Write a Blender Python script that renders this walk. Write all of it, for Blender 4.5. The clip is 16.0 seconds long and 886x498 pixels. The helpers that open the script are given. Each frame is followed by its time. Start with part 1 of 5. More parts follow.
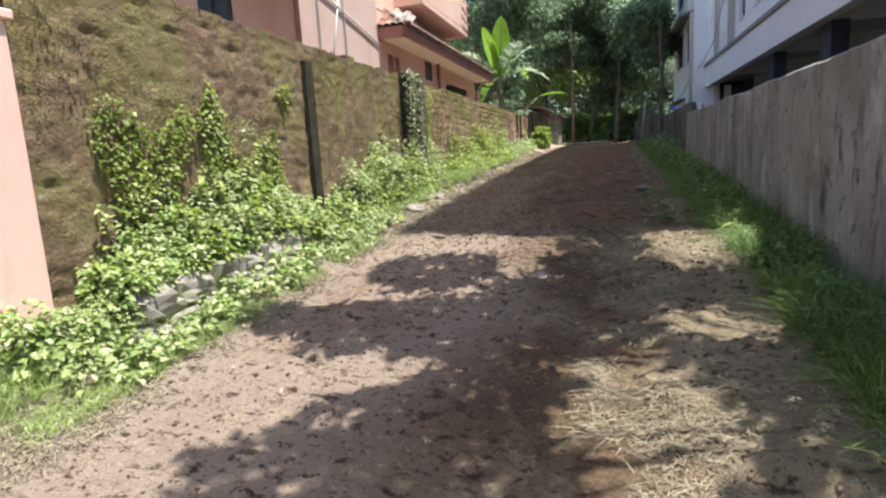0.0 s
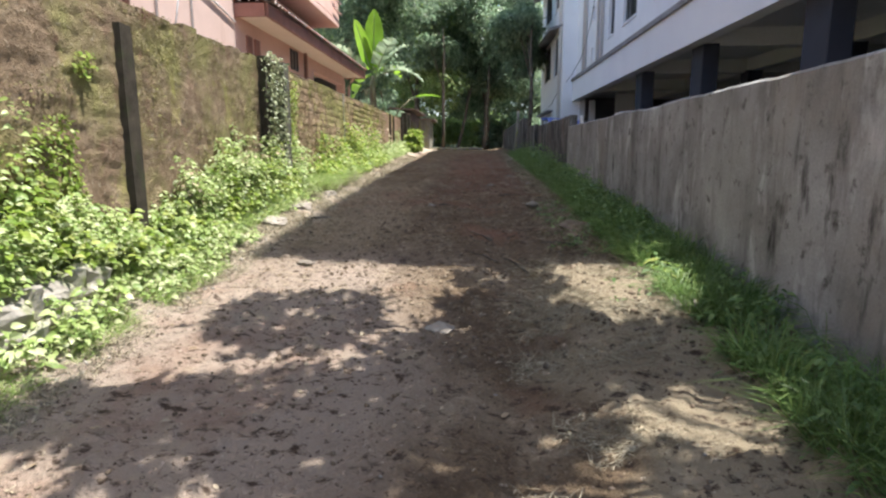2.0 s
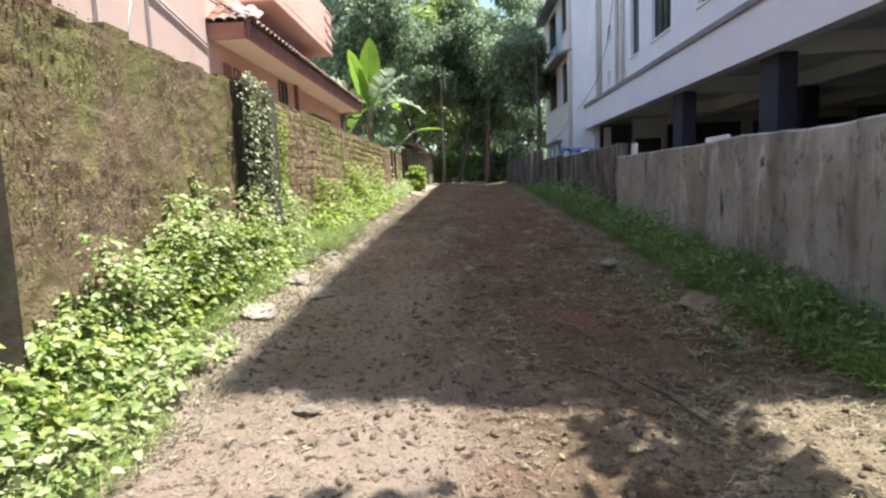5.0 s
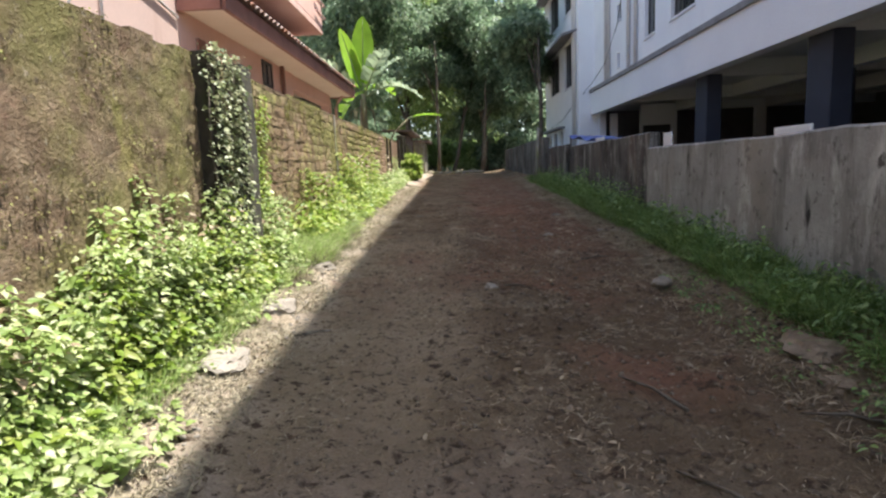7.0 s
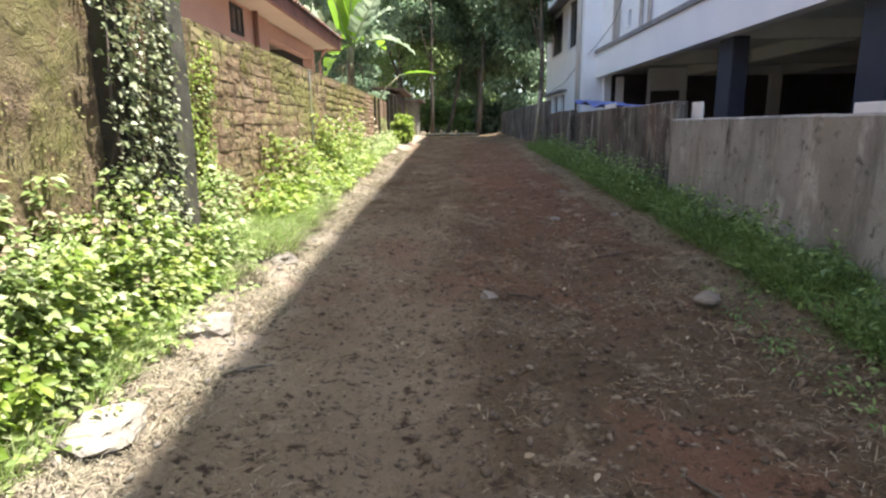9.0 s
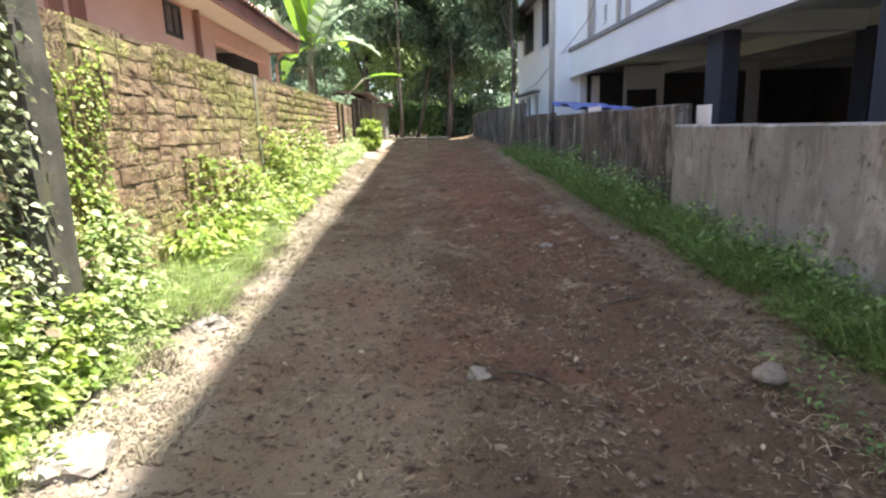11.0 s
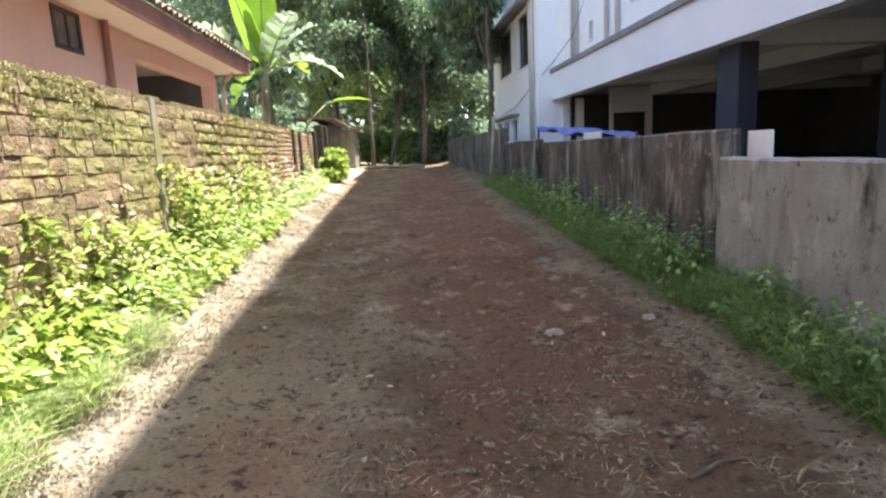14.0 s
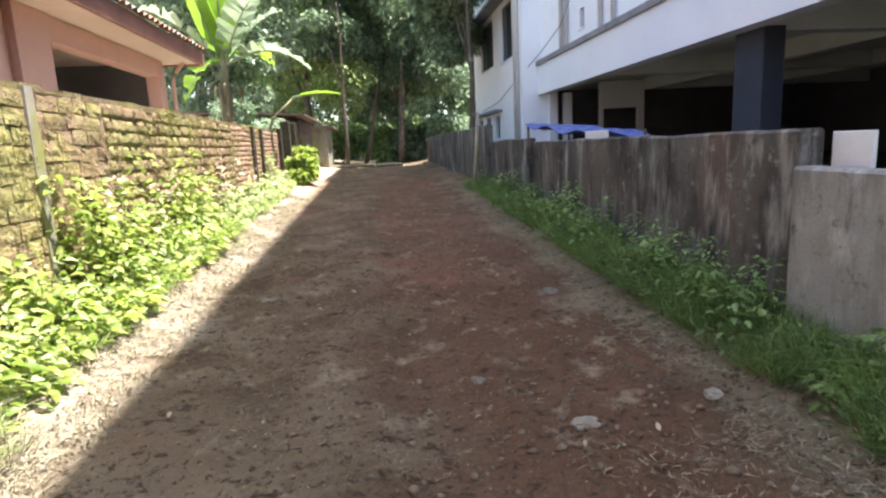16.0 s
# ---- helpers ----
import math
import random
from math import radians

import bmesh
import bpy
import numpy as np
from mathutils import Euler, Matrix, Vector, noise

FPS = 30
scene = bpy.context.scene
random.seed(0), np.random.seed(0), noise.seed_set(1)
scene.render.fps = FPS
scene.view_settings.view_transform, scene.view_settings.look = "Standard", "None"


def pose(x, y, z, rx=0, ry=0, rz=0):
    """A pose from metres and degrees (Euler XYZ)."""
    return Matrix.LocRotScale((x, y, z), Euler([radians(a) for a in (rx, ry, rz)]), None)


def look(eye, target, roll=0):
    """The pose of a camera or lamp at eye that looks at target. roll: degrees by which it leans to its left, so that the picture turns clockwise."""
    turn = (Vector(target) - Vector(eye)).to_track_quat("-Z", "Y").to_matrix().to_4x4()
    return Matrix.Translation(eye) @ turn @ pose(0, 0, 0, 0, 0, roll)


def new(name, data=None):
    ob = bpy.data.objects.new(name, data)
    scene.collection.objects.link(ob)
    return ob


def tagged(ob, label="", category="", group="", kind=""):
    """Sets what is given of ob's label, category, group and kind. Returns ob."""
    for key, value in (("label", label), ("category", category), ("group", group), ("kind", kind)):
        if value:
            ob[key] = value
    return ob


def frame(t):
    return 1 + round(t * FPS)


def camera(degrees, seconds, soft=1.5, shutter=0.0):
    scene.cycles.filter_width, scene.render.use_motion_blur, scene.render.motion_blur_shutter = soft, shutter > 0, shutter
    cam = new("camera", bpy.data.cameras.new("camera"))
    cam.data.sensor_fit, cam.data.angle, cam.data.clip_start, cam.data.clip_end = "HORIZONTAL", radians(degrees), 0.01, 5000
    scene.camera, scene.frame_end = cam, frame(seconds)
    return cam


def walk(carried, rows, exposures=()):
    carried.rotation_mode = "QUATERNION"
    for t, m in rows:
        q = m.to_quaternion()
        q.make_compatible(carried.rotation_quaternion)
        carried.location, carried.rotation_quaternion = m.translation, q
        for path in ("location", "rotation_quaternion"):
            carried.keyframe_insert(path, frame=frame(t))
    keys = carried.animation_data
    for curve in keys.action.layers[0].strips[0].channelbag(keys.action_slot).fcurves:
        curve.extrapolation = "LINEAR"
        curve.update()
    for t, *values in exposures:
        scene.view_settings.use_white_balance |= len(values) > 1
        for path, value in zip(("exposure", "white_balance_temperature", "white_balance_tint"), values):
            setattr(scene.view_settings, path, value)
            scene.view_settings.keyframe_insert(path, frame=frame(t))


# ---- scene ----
cam = camera(75.2, 16.0, soft=2.3)
METRES, EYE, TILT, LEAN, TURN = 10.9, 1.5, 0.0, 0.0, 16.5
ROWS = [
    (0.0, 0.0, 0.0, 0.0, -0.55, -9.4, 3.31),
    (0.5, -0.0036, 0.0325, 0.0005, -5.35, -9.72, 2.43),
    (1.0, -0.0038, 0.0639, 0.0058, -7.48, -9.86, 1.22),
    (1.5, -0.0068, 0.0954, 0.008, -11.64, -9.85, -0.18),
    (2.0, -0.0014, 0.1229, 0.0079, -13.54, -9.83, 0.25),
    (2.5, 0.013, 0.1643, 0.0129, -11.98, -8.66, 1.6),
    (3.0, 0.0158, 0.198, 0.0148, -11.35, -6.89, 0.97),
    (3.5, 0.0065, 0.2325, 0.0172, -12.1, -6.46, -1.13),
    (4.0, 0.0024, 0.2671, 0.0169, -13.08, -6.41, 1.74),
    (6.5, 0.0017, 0.4411, 0.0339, -15.24, -6.8, 2.18),
    (7.0, 0.0068, 0.4601, 0.0348, -15.24, -8.02, 2.37),
    (7.5, 0.0112, 0.4901, 0.031, -15.26, -12.03, 0.94),
    (8.0, 0.0165, 0.5184, 0.0414, -15.68, -11.99, 0.64),
    (8.5, 0.0257, 0.5406, 0.0428, -15.89, -11.93, 0.87),
    (9.0, 0.0399, 0.569, 0.045, -15.87, -11.93, 0.73),
    (11.5, 0.0803, 0.7001, 0.058, -19.29, -11.88, 2.27),
    (12.0, 0.0909, 0.7314, 0.0569, -19.44, -11.64, 2.27),
    (12.5, 0.0979, 0.7571, 0.0615, -20.08, -11.64, 2.3),
    (13.0, 0.1108, 0.7805, 0.0613, -21.04, -10.53, 3.08),
    (13.5, 0.1271, 0.8067, 0.0653, -21.15, -9.72, 2.91),
    (14.0, 0.139, 0.8354, 0.0661, -21.12, -9.63, 2.67),
    (14.5, 0.1462, 0.8714, 0.0643, -21.25, -9.7, 2.74),
    (15.0, 0.156, 0.8993, 0.0692, -23.36, -9.89, 5.06),
    (15.5, 0.1705, 0.9256, 0.0686, -23.68, -9.94, 4.96),
    (16.0, 0.1837, 0.9532, 0.073, -23.26, -10.12, 2.74),
]
walk(cam, [(t, pose(0, 0, EYE, TILT, LEAN, TURN) @ pose(METRES * x, METRES * y, METRES * z, 90 + pitch, roll, yaw)) for t, x, y, z, yaw, pitch, roll in ROWS],
     exposures=[(0.0, 1.03, 6300, 10), (1.0, 1.2, 6300, 10), (2.0, 1.3, 6300, 10), (3.5, 1.4, 6300, 10), (7.0, 1.3, 6450, 10), (9.0, 1.7, 6450, 10), (12.5, 2.05, 6450, 10), (16.0, 2.15, 6600, 11)])

# ---- light ----
SUN_EL, SUN_AZ = radians(74.0), radians(-6.5)
toward_sun = Vector((math.cos(SUN_EL) * math.cos(SUN_AZ), math.cos(SUN_EL) * math.sin(SUN_AZ), math.sin(SUN_EL)))
world = bpy.data.worlds.new("sky")
scene.world = world
world.use_nodes = True
sky = world.node_tree.nodes.new("ShaderNodeTexSky")
sky.sky_type, sky.sun_disc = "NISHITA", False
sky.sun_elevation, sky.sun_rotation = SUN_EL, radians(96.5)
sky.air_density, sky.dust_density = 1.0, 2.0
bg = world.node_tree.nodes["Background"]
world.node_tree.links.new(sky.outputs[0], bg.inputs[0])
bg.inputs[1].default_value = 0.135
sun = new("sun", bpy.data.lights.new("sun", "SUN"))
sun.data.energy, sun.data.angle, sun.data.color = 5.0, radians(0.4), (1.0, 0.965, 0.915)
sun.matrix_basis = look(toward_sun * 60, (0, 0, 0))


# ---- materials ----
def ramp(nt, fac, stops):
    r = nt.nodes.new("ShaderNodeValToRGB")
    e = r.color_ramp.elements
    while len(e) < len(stops):
        e.new(0.5)
    for k, (p, c) in zip(e, stops):
        k.position, k.color = p, (c if len(c) == 4 else (*c, 1))
    nt.links.new(fac, r.inputs[0])
    return r.outputs[0]


def noise_tex(nt, vec, scale, detail=5, rough=0.6, stretch=None):
    if stretch:
        mp = nt.nodes.new("ShaderNodeMapping")
        mp.inputs["Scale"].default_value = stretch
        nt.links.new(vec, mp.inputs[0])
        vec = mp.outputs[0]
    n = nt.nodes.new("ShaderNodeTexNoise")
    n.inputs["Scale"].default_value, n.inputs["Detail"].default_value, n.inputs["Roughness"].default_value = scale, detail, rough
    nt.links.new(vec, n.inputs["Vector"])
    return n.outputs[0]


def mixed(nt, fac, a, b, mode="MIX"):
    m = nt.nodes.new("ShaderNodeMix")
    m.data_type, m.blend_type = "RGBA", mode
    for sock, v in ((m.inputs[0], fac), (m.inputs[6], a), (m.inputs[7], b)):
        if isinstance(v, (int, float)):
            sock.default_value = v
        elif isinstance(v, tuple):
            sock.default_value = (*v, 1)
        else:
            nt.links.new(v, sock)
    return m.outputs[2]


def grey(v):
    return (v, v, v)


def surface(name, stops, scale=3.0, fine=60.0, rough=0.85, bump=0.4, depth=0.01, vary=0.0, island=False, patches=(), metal=0.0, grain=0.35, lumps=None, zones=()):
    """A weathered opaque surface: broad colour, fine grain, coloured patches (colour, scale, low, high, stretch),
    and zones of another colour (colour, strength, x and y fades: outer, inner, inner, outer)."""
    m = bpy.data.materials.new(name)
    m.use_nodes = True
    nt = m.node_tree
    bs = nt.nodes["Principled BSDF"]
    geo = nt.nodes.new("ShaderNodeNewGeometry")
    pos = geo.outputs["Position"]
    col = ramp(nt, noise_tex(nt, pos, scale), stops)
    fine_n = noise_tex(nt, pos, fine, 4, 0.7)
    col = mixed(nt, grain, col, ramp(nt, fine_n, [(0.3, grey(0.25)), (0.7, grey(1.0))]), "MULTIPLY")
    if zones:
        wob = nt.nodes.new("ShaderNodeVectorMath")
        wob.operation = "MULTIPLY_ADD"
        wob.inputs[1].default_value, wob.inputs[2].default_value = (1.3, 1.3, 0), (-0.65, -0.65, 0)
        wn = nt.nodes.new("ShaderNodeTexNoise")
        wn.inputs["Scale"].default_value, wn.inputs["Detail"].default_value = 1.1, 6
        nt.links.new(pos, wn.inputs["Vector"])
        nt.links.new(wn.outputs["Color"], wob.inputs[0])
        moved = nt.nodes.new("ShaderNodeVectorMath")
        nt.links.new(pos, moved.inputs[0])
        nt.links.new(wob.outputs[0], moved.inputs[1])
        axes = nt.nodes.new("ShaderNodeSeparateXYZ")
        nt.links.new(moved.outputs[0], axes.inputs[0])
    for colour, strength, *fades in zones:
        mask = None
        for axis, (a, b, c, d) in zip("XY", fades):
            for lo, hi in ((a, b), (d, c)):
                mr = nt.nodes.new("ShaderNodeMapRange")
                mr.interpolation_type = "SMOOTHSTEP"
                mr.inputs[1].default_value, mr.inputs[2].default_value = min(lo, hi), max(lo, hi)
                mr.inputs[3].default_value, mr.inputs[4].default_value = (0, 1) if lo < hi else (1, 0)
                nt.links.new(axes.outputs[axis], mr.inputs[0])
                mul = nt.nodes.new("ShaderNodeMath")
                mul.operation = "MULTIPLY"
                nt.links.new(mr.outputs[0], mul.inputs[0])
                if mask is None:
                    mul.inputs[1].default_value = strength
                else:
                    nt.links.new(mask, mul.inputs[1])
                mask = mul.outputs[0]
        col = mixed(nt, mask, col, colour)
    for colour, sc, lo, hi, stretch in patches:
        mask = ramp(nt, noise_tex(nt, pos, sc, 6, 0.65, stretch), [(lo, grey(0)), (hi, grey(1))])
        col = mixed(nt, mask, col, colour)
    if vary:
        if island:
            rnd = geo.outputs["Random Per Island"]
        else:
            rnd = nt.nodes.new("ShaderNodeObjectInfo").outputs["Random"]
        col = mixed(nt, 1.0, col, ramp(nt, rnd, [(0.0, grey(1 - vary)), (1.0, grey(1.0))]), "MULTIPLY")
    nt.links.new(col, bs.inputs["Base Color"])
    bs.inputs["Roughness"].default_value, bs.inputs["Metallic"].default_value = rough, metal
    bs.inputs["Specular IOR Level"].default_value = 0.5 if rough < 0.75 else 0.2
    b = nt.nodes.new("ShaderNodeBump")
    b.inputs["Strength"].default_value, b.inputs["Distance"].default_value = bump, depth
    nt.links.new(fine_n, b.inputs["Height"])
    if lumps:
        b2 = nt.nodes.new("ShaderNodeBump")
        b2.inputs["Strength"].default_value, b2.inputs["Distance"].default_value = 1.0, lumps[1]
        nt.links.new(noise_tex(nt, pos, lumps[0], 6, 0.7), b2.inputs["Height"])
        nt.links.new(b.outputs[0], b2.inputs["Normal"])
        b = b2
    nt.links.new(b.outputs[0], bs.inputs["Normal"])
    return m


def foliage(name, dark, mid, light, through_light=0.35, rough=0.5, scale=1.2):
    m = bpy.data.materials.new(name)
    m.use_nodes = True
    nt = m.node_tree
    bs = nt.nodes["Principled BSDF"]
    geo = nt.nodes.new("ShaderNodeNewGeometry")
    col = ramp(nt, geo.outputs["Random Per Island"], [(0.0, dark), (0.5, mid), (1.0, light)])
    col = mixed(nt, 0.6, col, ramp(nt, noise_tex(nt, geo.outputs["Position"], scale, 3), [(0.35, grey(0.7)), (0.65, grey(1.3))]), "MULTIPLY")
    nt.links.new(col, bs.inputs["Base Color"])
    bs.inputs["Roughness"].default_value = rough
    tr = nt.nodes.new("ShaderNodeBsdfTranslucent")
    nt.links.new(col, tr.inputs[0])
    mx = nt.nodes.new("ShaderNodeMixShader")
    mx.inputs[0].default_value = through_light
    nt.links.new(bs.outputs[0], mx.inputs[1])
    nt.links.new(tr.outputs[0], mx.inputs[2])
    nt.links.new(mx.outputs[0], nt.nodes["Material Output"].inputs[0])
    return m


M_EARTH = surface("earth", [(0.3, (0.125, 0.085, 0.05)), (0.5, (0.215, 0.152, 0.092)), (0.72, (0.33, 0.255, 0.17))], 1.6, 55, 0.95, 1.0, 0.03,
                  # second zone: unseen pale yard, added to bounce light up at the pink house
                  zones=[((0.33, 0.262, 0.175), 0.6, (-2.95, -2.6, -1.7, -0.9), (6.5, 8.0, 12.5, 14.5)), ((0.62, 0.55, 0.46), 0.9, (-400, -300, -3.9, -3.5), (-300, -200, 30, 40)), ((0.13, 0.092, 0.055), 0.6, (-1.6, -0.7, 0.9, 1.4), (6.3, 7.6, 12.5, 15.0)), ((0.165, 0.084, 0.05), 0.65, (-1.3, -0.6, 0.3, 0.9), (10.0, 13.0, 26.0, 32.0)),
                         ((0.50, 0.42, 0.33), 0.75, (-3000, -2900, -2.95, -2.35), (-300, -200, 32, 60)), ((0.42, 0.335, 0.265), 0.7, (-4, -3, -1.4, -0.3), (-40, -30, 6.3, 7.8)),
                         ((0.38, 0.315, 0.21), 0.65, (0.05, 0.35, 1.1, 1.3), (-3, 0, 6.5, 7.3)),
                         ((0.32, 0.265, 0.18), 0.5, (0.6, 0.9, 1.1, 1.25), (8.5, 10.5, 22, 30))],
                  patches=[((0.40, 0.325, 0.225), 3.1, 0.58, 0.74, None), ((0.225, 0.115, 0.072), 0.6, 0.55, 0.76, None), ((0.07, 0.046, 0.03), 8.0, 0.555, 0.65, (1, 1.8, 1)),
                           ((0.075, 0.05, 0.033), 24.0, 0.585, 0.65, None), ((0.50, 0.43, 0.33), 37.0, 0.655, 0.70, None)], grain=0.6, lumps=(12.0, 0.045))
M_CLOD = surface("clod", [(0.3, (0.14, 0.098, 0.064)), (0.7, (0.33, 0.255, 0.18))], 6, 70, 0.95, 0.8, 0.01, vary=0.5, island=True)
M_STRAW = surface("straw", [(0.3, (0.36, 0.30, 0.19)), (0.7, (0.58, 0.51, 0.36))], 8, 90, 0.9, 0.2, 0.003, vary=0.6, island=True)
M_STONE = surface("stone", [(0.3, (0.14, 0.118, 0.092)), (0.7, (0.25, 0.215, 0.17))], 4, 60, 0.9, 0.7, 0.01)
M_PALESTONE = surface("pale_stone", [(0.3, (0.21, 0.18, 0.145)), (0.7, (0.35, 0.31, 0.255))], 6, 60, 0.9, 0.6, 0.008)
M_RUBBLE = surface("rubble", [(0.3, (0.27, 0.245, 0.205)), (0.7, (0.45, 0.41, 0.35))], 6, 60, 0.9, 0.8, 0.012, patches=[((0.20, 0.22, 0.09), 3.0, 0.52, 0.66, None)])
M_LATERITE = surface("laterite", [(0.28, (0.221, 0.143, 0.0845)), (0.5, (0.416, 0.286, 0.169)), (0.72, (0.585, 0.442, 0.286))], 5, 38, 0.95, 1.0, 0.03, vary=0.2,
                     patches=[((0.33, 0.30, 0.12), 1.3, 0.44, 0.60, None), ((0.46, 0.42, 0.15), 3.0, 0.55, 0.68, None), ((0.15, 0.11, 0.07), 8.0, 0.58, 0.68, None), ((0.52, 0.45, 0.33), 14.0, 0.62, 0.7, None)], grain=0.55)
M_LATERITE_JOINED = surface("worn_laterite", [(0.28, (0.15, 0.103, 0.0627)), (0.5, (0.251, 0.176, 0.11)), (0.72, (0.376, 0.282, 0.181))], 4, 38, 0.95, 1.0, 0.03, vary=0.0,
                            patches=[((0.20, 0.18, 0.07), 0.9, 0.46, 0.62, None), ((0.29, 0.27, 0.08), 2.2, 0.58, 0.72, (1, 1, 0.6)), ((0.17, 0.095, 0.065), 2.6, 0.56, 0.7, None), ((0.11, 0.083, 0.055), 11.0, 0.58, 0.68, None), ((0.34, 0.285, 0.2), 17.0, 0.61, 0.69, None)], grain=0.55)
M_MORTAR = surface("mud_mortar", [(0.3, (0.192, 0.136, 0.088)), (0.7, (0.4, 0.296, 0.192))], 6, 50, 0.95, 0.8, 0.01, patches=[((0.13, 0.14, 0.04), 2.0, 0.5, 0.65, None)])
M_BRICK = surface("red_brick", [(0.3, (0.36, 0.23, 0.15)), (0.7, (0.52, 0.36, 0.25))], 6, 60, 0.9, 0.5, 0.006, vary=0.3)
M_POST = surface("dark_concrete", [(0.3, (0.026, 0.021, 0.014)), (0.7, (0.075, 0.06, 0.042))], 5, 60, 0.9, 0.7, 0.008, patches=[((0.045, 0.05, 0.022), 3.0, 0.55, 0.7, None)])
M_GREYPOST = surface("grey_green_concrete", [(0.3, (0.06, 0.056, 0.043)), (0.7, (0.14, 0.13, 0.10))], 5, 60, 0.9, 0.7, 0.008, patches=[((0.13, 0.135, 0.06), 2.5, 0.52, 0.7, (2, 2, 0.4))])
M_PALEPOST = surface("mossy_concrete", [(0.3, (0.22, 0.20, 0.16)), (0.7, (0.38, 0.35, 0.29))], 4, 60, 0.9, 0.6, 0.006, patches=[((0.24, 0.24, 0.07), 3.0, 0.5, 0.66, (1, 1, 0.4))])
M_WALLR = surface("stained_plaster", [(0.28, (0.189, 0.182, 0.168)), (0.5, (0.33, 0.322, 0.301)), (0.72, (0.462, 0.453, 0.429))], 1.3, 50, 0.9, 0.5, 0.006,
                  patches=[((0.27, 0.24, 0.20), 0.8, 0.54, 0.76, (1, 1, 0.7)), ((0.13, 0.12, 0.108), 1.2, 0.50, 0.74, (3.2, 3.2, 0.55)), ((0.58, 0.57, 0.545), 1.6, 0.55, 0.74, (1.8, 1.8, 0.7)), ((0.04, 0.037, 0.033), 1.5, 0.60, 0.72, (3.0, 3.0, 0.8)), ((0.10, 0.092, 0.082), 8.0, 0.57, 0.70, None)])
M_WALLR_DARK = surface("sooty_plaster", [(0.3, (0.0633, 0.0575, 0.0506)), (0.7, (0.19, 0.176, 0.159))], 1.5, 50, 0.9, 0.5, 0.006,
                       patches=[((0.14, 0.085, 0.06), 0.7, 0.5, 0.74, (1.2, 1.2, 0.6)), ((0.46, 0.45, 0.42), 1.4, 0.52, 0.76, (2.6, 2.6, 0.6)), ((0.028, 0.025, 0.022), 1.3, 0.49, 0.69, (2.2, 2.2, 0.65)), ((0.30, 0.29, 0.265), 8.0, 0.6, 0.74, None), ((0.05, 0.045, 0.038), 6.0, 0.57, 0.72, None)])
M_PINK = surface("salmon_paint", [(0.3, (0.778, 0.508, 0.416)), (0.7, (0.86, 0.594, 0.497))], 0.8, 30, 0.8, 0.15, 0.003, grain=0.12, patches=[((0.54, 0.33, 0.26), 1.2, 0.6, 0.8, (2, 2, 0.4))])
M_PALEPINK = surface("pale_pink_paint", [(0.3, (0.58, 0.42, 0.36)), (0.7, (0.65, 0.49, 0.425))], 0.8, 30, 0.8, 0.15, 0.003, grain=0.1, patches=[((0.47, 0.32, 0.26), 1.2, 0.58, 0.8, (2, 2, 0.4))])
M_CREAM = surface("cream_paint", [(0.3, (0.762, 0.65, 0.538)), (0.7, (0.84, 0.739, 0.627))], 1, 30, 0.8, 0.1, 0.003, grain=0.1)
M_TERRACOTTA = surface("terracotta", [(0.3, (0.27, 0.12, 0.08)), (0.7, (0.40, 0.22, 0.15))], 3, 50, 0.85, 0.5, 0.006, vary=0.4, patches=[((0.36, 0.33, 0.31), 2.0, 0.42, 0.6, None)])
M_FASCIA = surface("brown_fascia", [(0.3, (0.272, 0.12, 0.088)), (0.7, (0.416, 0.192, 0.144))], 2, 50, 0.7, 0.3, 0.004)
M_WHITE = surface("white_paint", [(0.3, (0.78, 0.80, 0.83)), (0.7, (0.86, 0.88, 0.90))], 0.7, 30, 0.8, 0.15, 0.003, grain=0.1,
                  patches=[((0.38, 0.38, 0.38), 1.0, 0.66, 0.82, (3, 3, 0.25)), ((0.5, 0.48, 0.46), 2.5, 0.68, 0.8, None)])
M_BEAM = surface("grey_white_paint", [(0.3, (0.78, 0.80, 0.84)), (0.7, (0.84, 0.86, 0.89))], 0.7, 30, 0.8, 0.12, 0.003, grain=0.12, patches=[((0.4, 0.4, 0.4), 1.0, 0.68, 0.85, (3, 3, 0.25))])
M_LEDGE = surface("weathered_ledge", [(0.3, (0.20, 0.20, 0.21)), (0.7, (0.36, 0.36, 0.37))], 2, 40, 0.9, 0.4, 0.004)
M_SOFFIT = surface("soffit_paint", [(0.3, (0.68, 0.69, 0.66)), (0.7, (0.78, 0.79, 0.76))], 1, 30, 0.85, 0.1, 0.003, grain=0.15)
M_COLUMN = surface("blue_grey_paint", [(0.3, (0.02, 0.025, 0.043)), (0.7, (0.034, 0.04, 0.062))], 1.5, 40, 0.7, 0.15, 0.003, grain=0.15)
M_BLUEPAINT = surface("blue_paint", [(0.3, (0.20, 0.30, 0.50)), (0.7, (0.26, 0.38, 0.60))], 1.2, 40, 0.75, 0.15, 0.003, grain=0.15)
M_FRAME = surface("dark_frame", [(0.3, (0.03, 0.03, 0.032)), (0.7, (0.06, 0.06, 0.06))], 4, 40, 0.5, 0.1, 0.002)
M_PIPE = surface("white_pipe", [(0.3, (0.62, 0.62, 0.62)), (0.7, (0.72, 0.72, 0.72))], 3, 40, 0.5, 0.05, 0.001, grain=0.1)
M_BROWNPIPE = surface("brown_pipe", [(0.3, (0.25, 0.12, 0.09)), (0.7, (0.33, 0.17, 0.13))], 3, 40, 0.6, 0.05, 0.001, grain=0.1)
M_CABLE = surface("cable", [(0.3, (0.03, 0.03, 0.03)), (0.7, (0.05, 0.05, 0.05))], 3, 40, 0.6, 0.05, 0.001)
